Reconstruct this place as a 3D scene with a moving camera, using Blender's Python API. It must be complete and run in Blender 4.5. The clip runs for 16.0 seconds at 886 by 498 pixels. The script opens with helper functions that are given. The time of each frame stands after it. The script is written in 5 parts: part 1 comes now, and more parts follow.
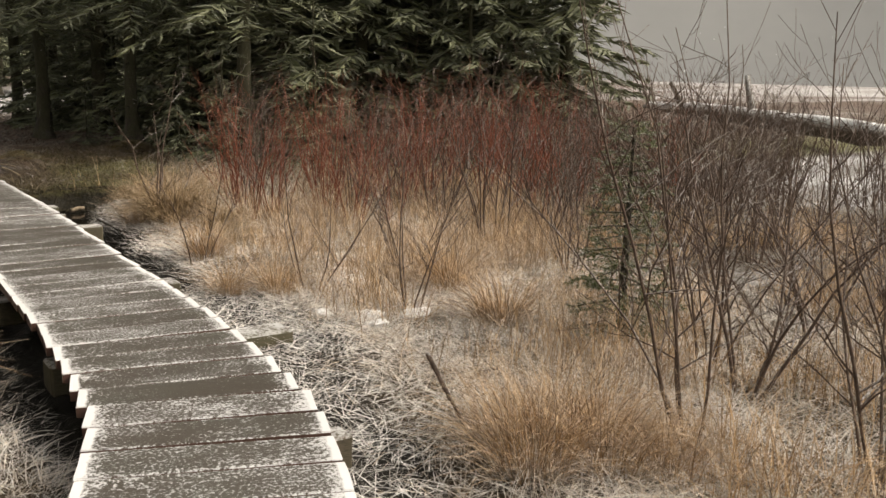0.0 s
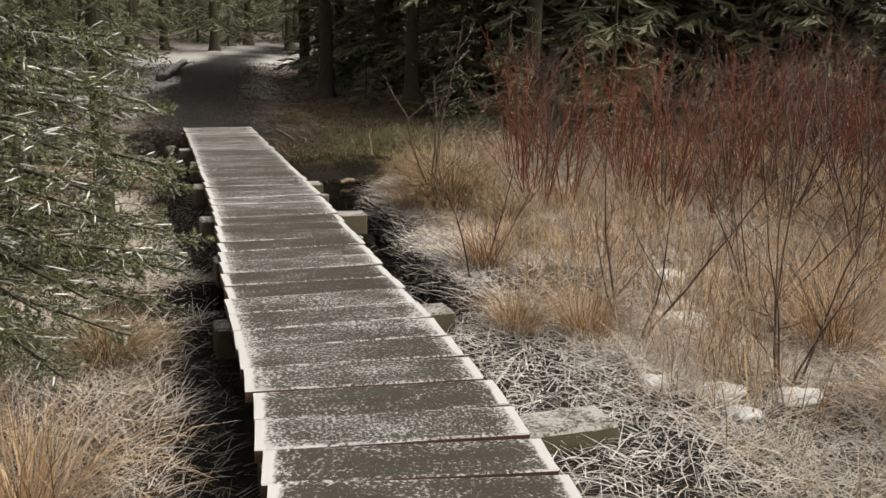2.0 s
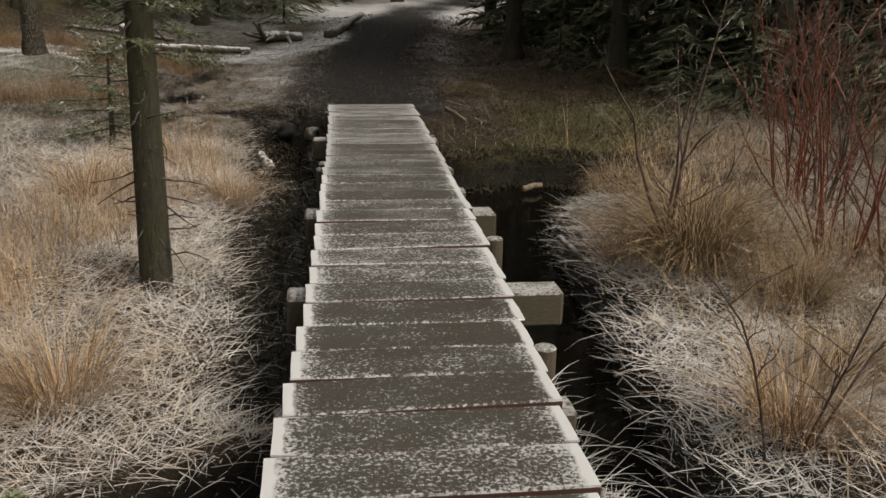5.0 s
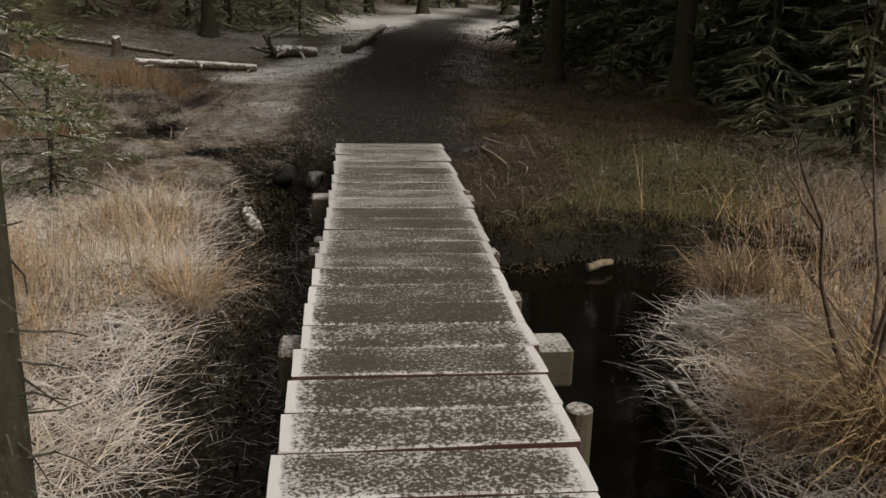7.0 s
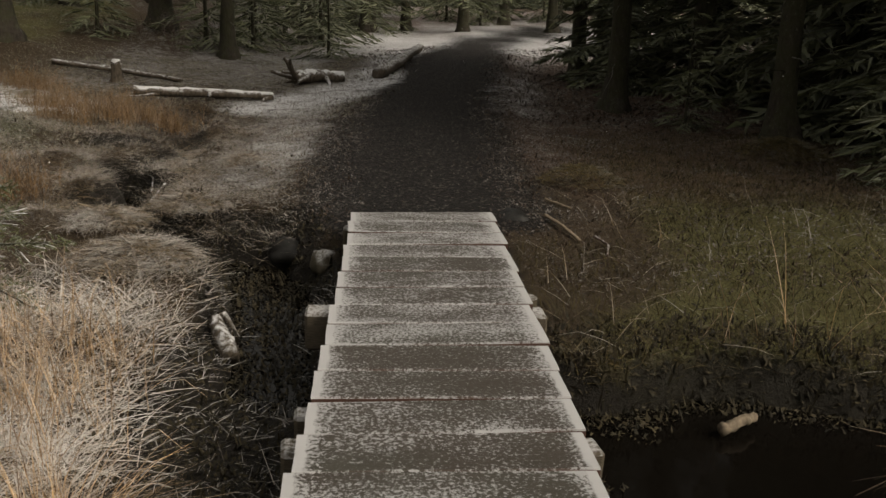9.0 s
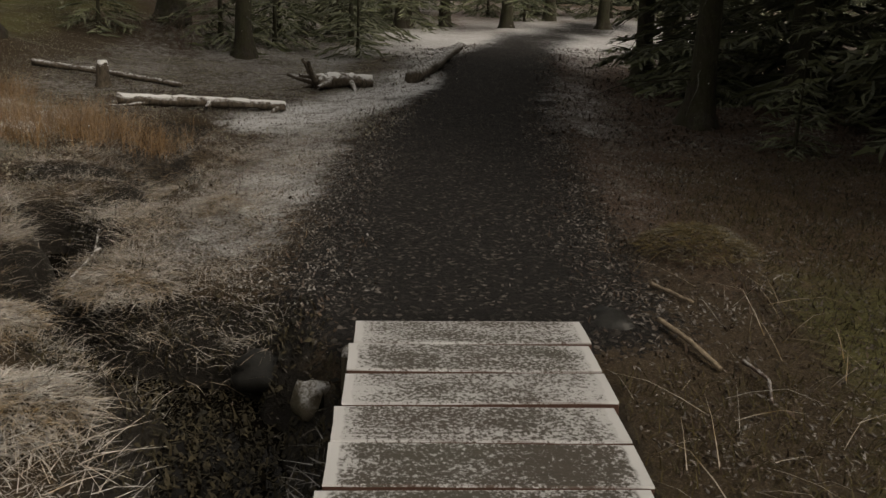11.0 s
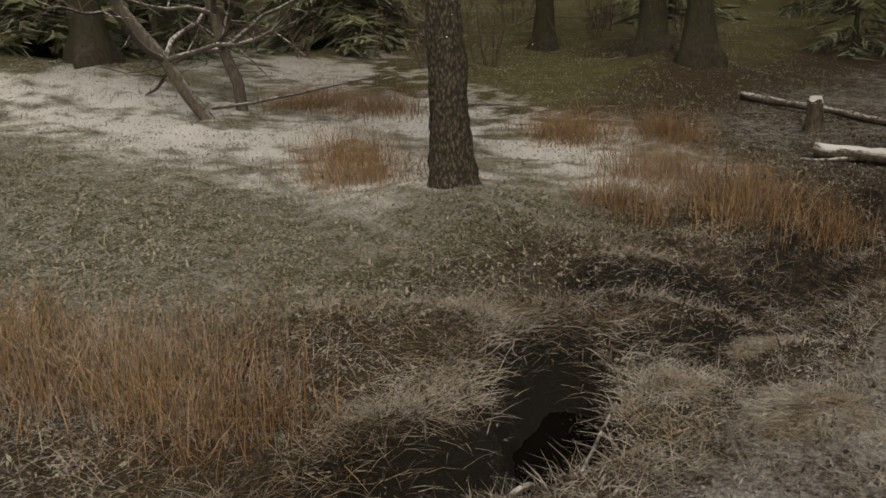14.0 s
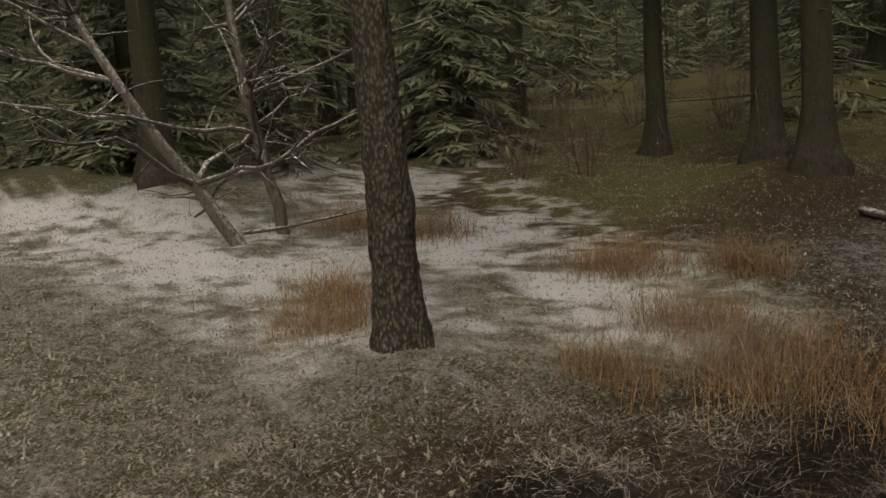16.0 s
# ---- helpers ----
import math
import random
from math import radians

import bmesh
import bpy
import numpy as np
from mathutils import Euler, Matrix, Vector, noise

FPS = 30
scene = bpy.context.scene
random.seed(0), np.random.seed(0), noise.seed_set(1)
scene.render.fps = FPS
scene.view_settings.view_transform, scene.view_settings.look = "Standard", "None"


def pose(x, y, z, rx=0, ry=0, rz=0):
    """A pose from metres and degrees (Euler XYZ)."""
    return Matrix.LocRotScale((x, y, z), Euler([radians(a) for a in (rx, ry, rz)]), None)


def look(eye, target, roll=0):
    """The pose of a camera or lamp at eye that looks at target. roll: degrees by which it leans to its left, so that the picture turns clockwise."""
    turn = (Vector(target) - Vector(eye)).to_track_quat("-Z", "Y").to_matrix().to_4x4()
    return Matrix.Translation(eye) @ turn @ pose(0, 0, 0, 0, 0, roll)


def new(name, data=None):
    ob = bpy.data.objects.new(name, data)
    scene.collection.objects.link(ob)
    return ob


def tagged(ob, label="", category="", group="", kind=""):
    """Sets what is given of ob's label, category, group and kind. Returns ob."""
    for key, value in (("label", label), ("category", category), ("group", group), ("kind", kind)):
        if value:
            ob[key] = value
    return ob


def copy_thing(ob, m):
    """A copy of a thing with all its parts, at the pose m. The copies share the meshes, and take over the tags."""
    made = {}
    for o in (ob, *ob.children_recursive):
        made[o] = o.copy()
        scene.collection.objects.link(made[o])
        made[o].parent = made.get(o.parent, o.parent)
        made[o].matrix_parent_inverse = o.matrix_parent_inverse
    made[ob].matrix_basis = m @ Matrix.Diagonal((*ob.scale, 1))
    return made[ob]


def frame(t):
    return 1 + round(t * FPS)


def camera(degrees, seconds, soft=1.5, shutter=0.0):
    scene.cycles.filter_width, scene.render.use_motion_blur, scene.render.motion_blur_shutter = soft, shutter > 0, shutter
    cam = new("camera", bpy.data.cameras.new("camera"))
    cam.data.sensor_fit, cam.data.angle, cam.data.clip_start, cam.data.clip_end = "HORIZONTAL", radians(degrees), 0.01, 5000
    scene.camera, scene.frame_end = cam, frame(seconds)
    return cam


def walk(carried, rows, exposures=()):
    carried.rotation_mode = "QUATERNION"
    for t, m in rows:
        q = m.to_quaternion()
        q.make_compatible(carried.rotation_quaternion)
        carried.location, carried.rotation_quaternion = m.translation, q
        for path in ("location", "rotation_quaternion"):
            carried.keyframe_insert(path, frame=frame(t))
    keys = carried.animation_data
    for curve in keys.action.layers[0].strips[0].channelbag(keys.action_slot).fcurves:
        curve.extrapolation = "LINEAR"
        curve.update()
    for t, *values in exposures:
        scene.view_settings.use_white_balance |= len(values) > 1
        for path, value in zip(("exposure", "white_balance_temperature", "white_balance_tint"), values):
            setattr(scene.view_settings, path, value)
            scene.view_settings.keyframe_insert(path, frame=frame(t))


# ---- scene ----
cam = camera(51.6, 16.0)
METRES, EYE, TILT, LEAN, TURN = 15.6, 1.5, 0.0, 0.0, -36.4
ROWS = [
    (0.0, 0.0, 0.0, 0.0, 0.28, -10.78, -1.45),
    (0.5, -0.0097, 0.0332, -0.0015, 4.23, -11.69, -1.55),
    (1.0, -0.0189, 0.0641, -0.0025, 8.8, -12.36, -2.05),
    (1.5, -0.0304, 0.0952, -0.0029, 13.53, -13.34, -2.26),
    (2.0, -0.0393, 0.1242, -0.0023, 17.11, -13.74, -1.6),
    (2.5, -0.0498, 0.1552, -0.0018, 18.61, -13.79, -1.46),
    (3.0, -0.0603, 0.1844, -0.0024, 21.0, -14.58, -1.68),
    (3.5, -0.0731, 0.214, -0.0026, 23.37, -16.09, -1.87),
    (6.0, -0.145, 0.3487, -0.0055, 30.05, -17.07, -1.03),
    (6.5, -0.163, 0.3764, -0.0057, 29.85, -16.42, -1.45),
    (7.0, -0.1802, 0.4025, -0.0067, 30.19, -16.38, -1.81),
    (7.5, -0.1983, 0.4285, -0.0072, 30.98, -16.91, -2.1),
    (8.0, -0.2152, 0.4553, -0.0071, 32.08, -16.64, -1.86),
    (8.5, -0.2338, 0.4835, -0.0078, 32.55, -15.94, -1.84),
    (9.0, -0.2503, 0.5118, -0.008, 32.53, -15.49, -1.65),
    (11.5, -0.3493, 0.6515, -0.0129, 37.08, -16.14, -2.0),
    (12.0, -0.3678, 0.6765, -0.014, 46.23, -16.92, -0.82),
    (12.5, -0.3863, 0.702, -0.0143, 57.75, -16.51, 0.38),
    (13.0, -0.4045, 0.7233, -0.014, 67.86, -15.8, 0.79),
    (13.5, -0.4227, 0.7449, -0.0142, 76.75, -15.33, 1.25),
    (14.0, -0.4408, 0.7664, -0.0137, 81.8, -14.83, 2.01),
    (14.5, -0.4576, 0.7887, -0.012, 83.9, -13.96, 2.74),
    (15.0, -0.4736, 0.8103, -0.012, 85.48, -13.4, 3.96),
    (15.5, -0.4881, 0.8332, -0.0101, 88.48, -11.86, 4.58),
    (16.0, -0.5031, 0.854, -0.0071, 93.7, -8.62, 3.86),
]
EXPOSURES = [(0.0, 0.82, 7700, 9), (1.5, 0.55, 7500, 9), (3.5, 0.31, 7300, 9), (6.0, -0.1, 7500, 9), (9.0, -0.14, 7700, 9), (11.5, -0.24, 7900, 9), (12.5, -0.22, 8100, 9), (14.0, -0.25, 8100, 9), (15.0, -0.3, 8050, 9), (16.0, -0.42, 8000, 9)]
walk(cam, [(t, pose(0, 0, EYE, TILT, LEAN, TURN) @ pose(METRES * x, METRES * y, METRES * z, 90 + pitch, roll, yaw)) for t, x, y, z, yaw, pitch, roll in ROWS], EXPOSURES)

# ---- world and light: an overcast sky in falling snow ----
world = bpy.data.worlds.new("overcast_sky")
scene.world = world
world.use_nodes = True
wn = world.node_tree
wn.nodes.clear()
sky = wn.nodes.new("ShaderNodeTexSky")
sky.sky_type, sky.sun_disc = "NISHITA", False
sky.sun_elevation, sky.sun_rotation = radians(42), radians(120)
sky.air_density, sky.dust_density = 1.0, 4.0
grey = wn.nodes.new("ShaderNodeHueSaturation")
grey.inputs["Saturation"].default_value = 0.12
back = wn.nodes.new("ShaderNodeBackground")
back.inputs["Strength"].default_value = 0.15
wout = wn.nodes.new("ShaderNodeOutputWorld")
wn.links.new(sky.outputs[0], grey.inputs["Color"])
wn.links.new(grey.outputs[0], back.inputs["Color"])
wn.links.new(back.outputs[0], wout.inputs["Surface"])

sun_data = bpy.data.lights.new("sun", "SUN")
sun_data.energy, sun_data.angle, sun_data.color = 1.2, radians(25), (1.0, 0.95, 0.88)
sun = new("sun", sun_data)
sun.matrix_world = look((30, -18, 32), (0, 10, 0))


# ---- material helpers ----
class Nodes:
    """A small writer of node materials."""

    def __init__(self, name):
        self.mat = bpy.data.materials.new(name)
        self.mat.use_nodes = True
        self.t = self.mat.node_tree
        self.b = self.t.nodes["Principled BSDF"]
        self.b.inputs["Specular IOR Level"].default_value = 0.3

    def put(self, socket, v):
        if isinstance(v, bpy.types.NodeSocket):
            self.t.links.new(v, socket)
        elif isinstance(v, (tuple, list)) and len(v) == 3 and socket.type == "RGBA":
            socket.default_value = (*v, 1)
        else:
            socket.default_value = v

    def noise(self, scale, detail=4, rough=0.6, vec=None, stretch=None):
        n = self.t.nodes.new("ShaderNodeTexNoise")
        n.inputs["Scale"].default_value, n.inputs["Detail"].default_value = scale, detail
        n.inputs["Roughness"].default_value = rough
        vec = vec or self.coords("Object")
        if stretch:
            m = self.t.nodes.new("ShaderNodeMapping")
            m.inputs["Scale"].default_value = stretch
            self.t.links.new(vec, m.inputs["Vector"])
            vec = m.outputs[0]
        self.t.links.new(vec, n.inputs["Vector"])
        return n.outputs["Fac"]

    def voronoi(self, scale, vec=None):
        n = self.t.nodes.new("ShaderNodeTexVoronoi")
        n.inputs["Scale"].default_value = scale
        self.t.links.new(vec or self.coords("Object"), n.inputs["Vector"])
        return n

    def coords(self, kind):
        return self.t.nodes.new("ShaderNodeTexCoord").outputs[kind]

    def shifted(self):
        """Object coordinates moved by the object's random number."""
        r = self.math("MULTIPLY", self.t.nodes.new("ShaderNodeObjectInfo").outputs["Random"], 57.0)
        a = self.t.nodes.new("ShaderNodeVectorMath")
        self.t.links.new(self.coords("Object"), a.inputs[0])
        self.t.links.new(r, a.inputs[1])
        return a.outputs[0]

    def ramp(self, fac, *stops):
        n = self.t.nodes.new("ShaderNodeValToRGB")
        while len(n.color_ramp.elements) < len(stops):
            n.color_ramp.elements.new(0.5)
        for e, (p, c) in zip(n.color_ramp.elements, stops):
            e.position = p
            e.color = (c, c, c, 1) if isinstance(c, (int, float)) else (*c, 1)
        self.put(n.inputs[0], fac)
        return n.outputs[0]

    def mix(self, fac, a, b, blend="MIX"):
        n = self.t.nodes.new("ShaderNodeMix")
        n.data_type, n.blend_type = "RGBA", blend
        self.put(n.inputs[0], fac), self.put(n.inputs[6], a), self.put(n.inputs[7], b)
        return n.outputs[2]

    def math(self, op, a, b=0.0, clamp=False):
        n = self.t.nodes.new("ShaderNodeMath")
        n.operation, n.use_clamp = op, clamp
        self.put(n.inputs[0], a), self.put(n.inputs[1], b)
        return n.outputs[0]

    def attr(self, name):
        n = self.t.nodes.new("ShaderNodeAttribute")
        n.attribute_name = name
        return n.outputs["Fac"]

    def geo(self, name):
        return self.t.nodes.new("ShaderNodeNewGeometry").outputs[name]

    def xyz(self, vec, axis):
        n = self.t.nodes.new("ShaderNodeSeparateXYZ")
        self.t.links.new(vec, n.inputs[0])
        return n.outputs[axis]

    def finish(self, color, rough=0.85, height=None, strength=0.4, distance=0.01):
        self.put(self.b.inputs["Base Color"], color)
        self.put(self.b.inputs["Roughness"], rough)
        if height is not None:
            n = self.t.nodes.new("ShaderNodeBump")
            n.inputs["Strength"].default_value, n.inputs["Distance"].default_value = strength, distance
            self.put(n.inputs["Height"], height)
            self.t.links.new(n.outputs[0], self.b.inputs["Normal"])
        return self.mat


SNOW = (0.78, 0.79, 0.82)


def wood_plank(name="frosted_plank_wood", bare=0.8, gain=0.68):
    n = Nodes(name)
    v = n.shifted()
    x = n.math("ABSOLUTE", n.xyz(n.coords("Object"), 0))
    y = n.math("ABSOLUTE", n.xyz(n.coords("Object"), 1))
    grain = n.noise(28, 6, 0.65, v, (1.0, 12, 12))
    wood = n.ramp(grain, (0.25, (0.028, 0.024, 0.02)), (0.6, (0.07, 0.06, 0.05)), (0.8, (0.12, 0.1, 0.085)))
    wood = n.mix(n.ramp(n.noise(2.2, 2, 0.5, v), (0.4, 0.0), (0.75, 0.3)), wood, (0.075, 0.085, 0.07))
    speck = n.noise(78, 4, 0.72, v)
    patch = n.noise(4.2, 5, 0.7, v, (0.7, 1.5, 1))
    rim = n.math("ADD", n.ramp(x, (0.34, 0.0), (0.43, 0.14)), n.ramp(y, (0.1, 0.0), (0.115, 0.1)))
    each = n.math("MULTIPLY", n.t.nodes.new("ShaderNodeObjectInfo").outputs["Random"], 0.1)
    amount = n.math("ADD", n.math("ADD", n.math("MULTIPLY", patch, 0.42), each), rim)
    fac = n.math("SUBTRACT", n.math("ADD", speck, amount), bare)
    fac = n.math("MULTIPLY", fac, 9.0, True)
    edge = n.ramp(n.math("ADD", x, n.math("MULTIPLY", n.noise(22, 3, 0.6, v), 0.035)), (0.418, 0.0), (0.43, 0.85))
    fac = n.math("MAXIMUM", n.math("MULTIPLY", fac, gain), n.math("MULTIPLY", edge, min(1.0, gain * 1.35)))
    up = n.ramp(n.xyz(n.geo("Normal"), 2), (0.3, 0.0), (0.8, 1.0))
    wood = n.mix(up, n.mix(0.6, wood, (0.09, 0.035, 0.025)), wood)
    fac = n.math("MULTIPLY", fac, up)
    h = n.math("ADD", n.math("MULTIPLY", grain, 0.4), fac)
    return n.finish(n.mix(fac, wood, SNOW), n.ramp(fac, (0, 0.55), (1, 0.9)), h, 0.5, 0.004)


def wood_beam():
    n = Nodes("weathered_beam_wood")
    v = n.shifted()
    grain = n.noise(30, 6, 0.65, v, (1, 10, 10))
    wood = n.ramp(grain, (0.25, (0.035, 0.03, 0.022)), (0.7, (0.14, 0.115, 0.085)))
    wood = n.mix(n.ramp(n.noise(3, 3, 0.5, v), (0.45, 0.0), (0.7, 0.6)), wood, (0.07, 0.075, 0.04))
    up = n.ramp(n.xyz(n.geo("Normal"), 2), (0.4, 0.0), (0.8, 1.0))
    fac = n.math("MULTIPLY", n.ramp(n.math("ADD", n.noise(60, 4, 0.7, v), n.math("MULTIPLY", n.noise(7, 3, 0.6, v), 0.5)), (0.62, 0.0), (0.82, 0.55)), up)
    return n.finish(n.mix(fac, wood, SNOW), 0.85, grain, 0.5, 0.006)


def ground_mat():
    n = Nodes("marsh_ground")
    v = n.coords("Object")
    fine, mid, wide = n.noise(60, 5, 0.7, v), n.noise(9, 5, 0.65, v), n.noise(0.9, 4, 0.6, v)
    soil = n.ramp(fine, (0.3, (0.012, 0.01, 0.008)), (0.7, (0.05, 0.04, 0.03)))
    # straw is kept darker here: shade in the gaps between blades is in its colour
    straw = n.ramp(n.noise(110, 5, 0.75, v), (0.3, (0.02, 0.014, 0.009)), (0.55, (0.065, 0.046, 0.028)), (0.75, (0.17, 0.125, 0.08)))
    moss = n.ramp(n.noise(70, 5, 0.7, v), (0.3, (0.035, 0.035, 0.014)), (0.7, (0.18, 0.17, 0.065)))
    leaf = n.ramp(n.noise(45, 5, 0.75, v), (0.3, (0.03, 0.019, 0.015)), (0.7, (0.19, 0.125, 0.09)))
    col = n.mix(n.ramp(n.math("ADD", n.attr("straw"), n.math("MULTIPLY", n.math("SUBTRACT", mid, 0.5), 0.9)), (0.35, 0.0), (0.65, 1.0)), soil, straw)
    col = n.mix(n.ramp(n.math("ADD", n.attr("moss"), n.math("MULTIPLY", n.math("SUBTRACT", mid, 0.5), 0.8)), (0.35, 0.0), (0.7, 0.9)), col, moss)
    col = n.mix(n.ramp(n.math("ADD", n.attr("litter"), n.math("MULTIPLY", n.math("SUBTRACT", mid, 0.5), 0.8)), (0.35, 0.0), (0.7, 0.85)), col, leaf)
    plants = n.ramp(n.noise(85, 5, 0.75, v), (0.3, (0.028, 0.027, 0.014)), (0.55, (0.115, 0.113, 0.062)), (0.75, (0.215, 0.208, 0.125)))
    col = n.mix(n.ramp(n.math("ADD", n.attr("cover"), n.math("MULTIPLY", n.math("SUBTRACT", mid, 0.5), 0.8)), (0.35, 0.0), (0.7, 0.95)), col, plants)
    stones = n.voronoi(55, v)
    gravel = n.ramp(n.xyz(stones.outputs["Color"], 0), (0.0, (0.005, 0.0045, 0.0045)), (0.75, (0.015, 0.013, 0.013)), (0.92, (0.045, 0.04, 0.036)), (1.0, (0.14, 0.12, 0.11)))
    col = n.mix(n.ramp(n.math("ADD", n.attr("trail"), n.math("ADD", n.math("MULTIPLY", n.math("SUBTRACT", mid, 0.5), 0.5), n.math("MULTIPLY", n.math("SUBTRACT", n.noise(38, 4, 0.75, v), 0.5), 1.3))), (0.4, 0.0), (0.56, 1.0)), col, gravel)
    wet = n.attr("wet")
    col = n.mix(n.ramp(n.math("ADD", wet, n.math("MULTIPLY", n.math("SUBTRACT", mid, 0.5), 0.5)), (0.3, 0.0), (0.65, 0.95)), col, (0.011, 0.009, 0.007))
    # snow: a fine dust everywhere, closing up where it lies thick
    s = n.math("ADD", n.math("MULTIPLY", n.noise(48, 6, 0.75, v), 0.55), n.math("MULTIPLY", mid, 0.3))
    s = n.math("ADD", s, n.math("MULTIPLY", wide, 0.15))
    s = n.math("ADD", s, n.math("MULTIPLY", n.math("SUBTRACT", n.attr("snow"), 0.5), 0.75))
    fac = n.ramp(s, (0.5, 0.0), (0.66, 0.55), (0.85, 0.95))
    h = n.math("ADD", n.math("MULTIPLY", fine, 0.7), n.math("ADD", n.math("MULTIPLY", n.noise(140, 4, 0.7, v), 0.4), n.math("MULTIPLY", fac, 0.4)))
    h = n.math("ADD", h, n.math("MULTIPLY", n.math("MULTIPLY", n.xyz(stones.outputs["Color"], 0), 0.6), n.attr("trail")))
    return n.finish(n.mix(fac, col, SNOW), n.ramp(wet, (0.3, 0.9), (0.8, 0.62)), h, 0.9, 0.03)


def blade_mat(name, dark, light, frost, share):
    """Dead grass; a share of the blades, and patches of each, carry frost."""
    n = Nodes(name)
    r = n.geo("Random Per Island")
    col = n.ramp(r, (0.0, dark), (1.0, light))
    v = n.coords("Object")
    col = n.mix(n.ramp(n.noise(1.6, 3, 0.6, v), (0.35, 0.0), (0.7, 0.45)), col, tuple(c * 0.55 for c in dark))
    flat = n.ramp(n.math("ABSOLUTE", n.xyz(n.geo("Normal"), 2)), (0.3, 0.0), (0.9, 1.0))
    k = n.math("ADD", n.math("MULTIPLY", n.noise(7, 4, 0.65, v), 0.45), n.math("MULTIPLY", n.noise(1.3, 3, 0.6, v), 0.35))
    k = n.math("ADD", k, n.math("ADD", n.math("MULTIPLY", n.noise(36, 3, 0.7, v), 0.45), n.math("MULTIPLY", flat, 0.1)))
    fac = n.ramp(n.math("ADD", k, share - 0.3), (0.5, 0.0), (0.78, frost))
    return n.finish(n.mix(fac, col, (0.76, 0.745, 0.735)), 0.75)


def bark_mat(name, dark, light, snow=0.25, moss=0.0, scale=1.0, scaly=False):
    n = Nodes(name)
    v = n.coords("Object")
    rid = n.noise(22 * scale, 6, 0.7, v, (1.6, 1.6, 0.5))
    if scaly:
        m = n.t.nodes.new("ShaderNodeMapping")
        m.inputs["Scale"].default_value = (1.0, 1.0, 0.55)
        n.t.links.new(v, m.inputs["Vector"])
        plate = n.voronoi(58, m.outputs[0]).outputs["Distance"]
        rid = n.math("ADD", n.math("MULTIPLY", rid, 0.6), n.math("MULTIPLY", n.math("SUBTRACT", 0.6, plate), 0.7))
    col = n.ramp(rid, (0.3, dark), (0.7, light))
    if moss:
        col = n.mix(n.ramp(n.math("SUBTRACT", n.noise(5, 4, 0.6, v), n.math("MULTIPLY", n.xyz(v, 2), 0.12)), (0.38, moss), (0.6, 0.0)), col, (0.045, 0.05, 0.02))
    lichen = n.ramp(n.noise(34 * scale, 4, 0.75, v), (0.6, 0.0), (0.72, 1.0))
    col = n.mix(n.math("MULTIPLY", lichen, 0.5), col, (0.2, 0.19, 0.17))
    up = n.ramp(n.xyz(n.geo("Normal"), 2), (0.25, 0.0), (0.8, 1.0))
    fac = n.math("MULTIPLY", n.ramp(n.noise(25, 4, 0.7, v), (0.42, 0.0), (0.6, 1.0)), up)
    col = n.mix(n.math("MULTIPLY", fac, snow), col, SNOW)
    return n.finish(col, 0.9, rid, 0.9, 0.02)


def needle_mat(name, dark, light, frost):
    n = Nodes(name)
    col = n.ramp(n.geo("Random Per Island"), (0.0, dark), (1.0, light))
    v = n.coords("Object")
    up = n.ramp(n.math("ABSOLUTE", n.xyz(n.geo("Normal"), 2)), (0.35, 0.0), (0.95, 1.0))
    fac = n.math("MULTIPLY", n.ramp(n.noise(9, 4, 0.7, v), (0.38, 0.0), (0.58, 1.0)), up)
    return n.finish(n.mix(n.math("MULTIPLY", fac, frost), col, SNOW), 0.6)


def snow_mat():
    n = Nodes("fresh_snow")
    v = n.coords("Object")
    return n.finish(n.mix(n.noise(12, 4, 0.6, v), (0.7, 0.71, 0.73), (0.84, 0.85, 0.87)), 0.8, n.noise(70, 4, 0.6, v), 0.4, 0.01)


def water_mat():
    n = Nodes("black_bog_water")
    n.b.inputs["Specular IOR Level"].default_value = 0.07
    return n.finish((0.006, 0.005, 0.004), 0.06, n.noise(14, 2, 0.5), 0.05, 0.01)


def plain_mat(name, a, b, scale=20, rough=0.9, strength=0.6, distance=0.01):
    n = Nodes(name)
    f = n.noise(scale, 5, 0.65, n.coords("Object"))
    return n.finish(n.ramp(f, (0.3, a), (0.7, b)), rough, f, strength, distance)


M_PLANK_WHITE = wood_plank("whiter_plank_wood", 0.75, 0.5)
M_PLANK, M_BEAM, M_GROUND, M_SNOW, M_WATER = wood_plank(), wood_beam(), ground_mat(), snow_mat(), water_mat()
M_GOLD = blade_mat("golden_dead_grass", (0.15, 0.082, 0.036), (0.72, 0.48, 0.26), 0.55, 0.2)
M_STRAW = blade_mat("bleached_flat_straw", (0.12, 0.08, 0.048), (0.7, 0.53, 0.36), 0.85, 0.29)
M_THATCH = blade_mat("pale_frosted_thatch", (0.19, 0.135, 0.085), (0.7, 0.53, 0.36), 0.85, 0.27)
M_SEDGE = blade_mat("brown_sedge", (0.06, 0.042, 0.018), (0.24, 0.165, 0.075), 0.6, 0.2)
M_LITTER = blade_mat("dark_frosted_litter", (0.014, 0.01, 0.008), (0.13, 0.1, 0.075), 0.6, 0.28)
M_MOSS = blade_mat("olive_moss_tufts", (0.02, 0.018, 0.006), (0.1, 0.075, 0.026), 0.5, 0.02)
M_RED = bark_mat("red_willow_twig", (0.1, 0.032, 0.02), (0.3, 0.105, 0.065), 0.35)
M_GREY = bark_mat("grey_willow_twig", (0.05, 0.036, 0.03), (0.18, 0.13, 0.105), 0.4)
M_BARK = bark_mat("scaly_spruce_bark", (0.03, 0.025, 0.021), (0.16, 0.135, 0.11), 0.5, 0.2, 1.3, True)
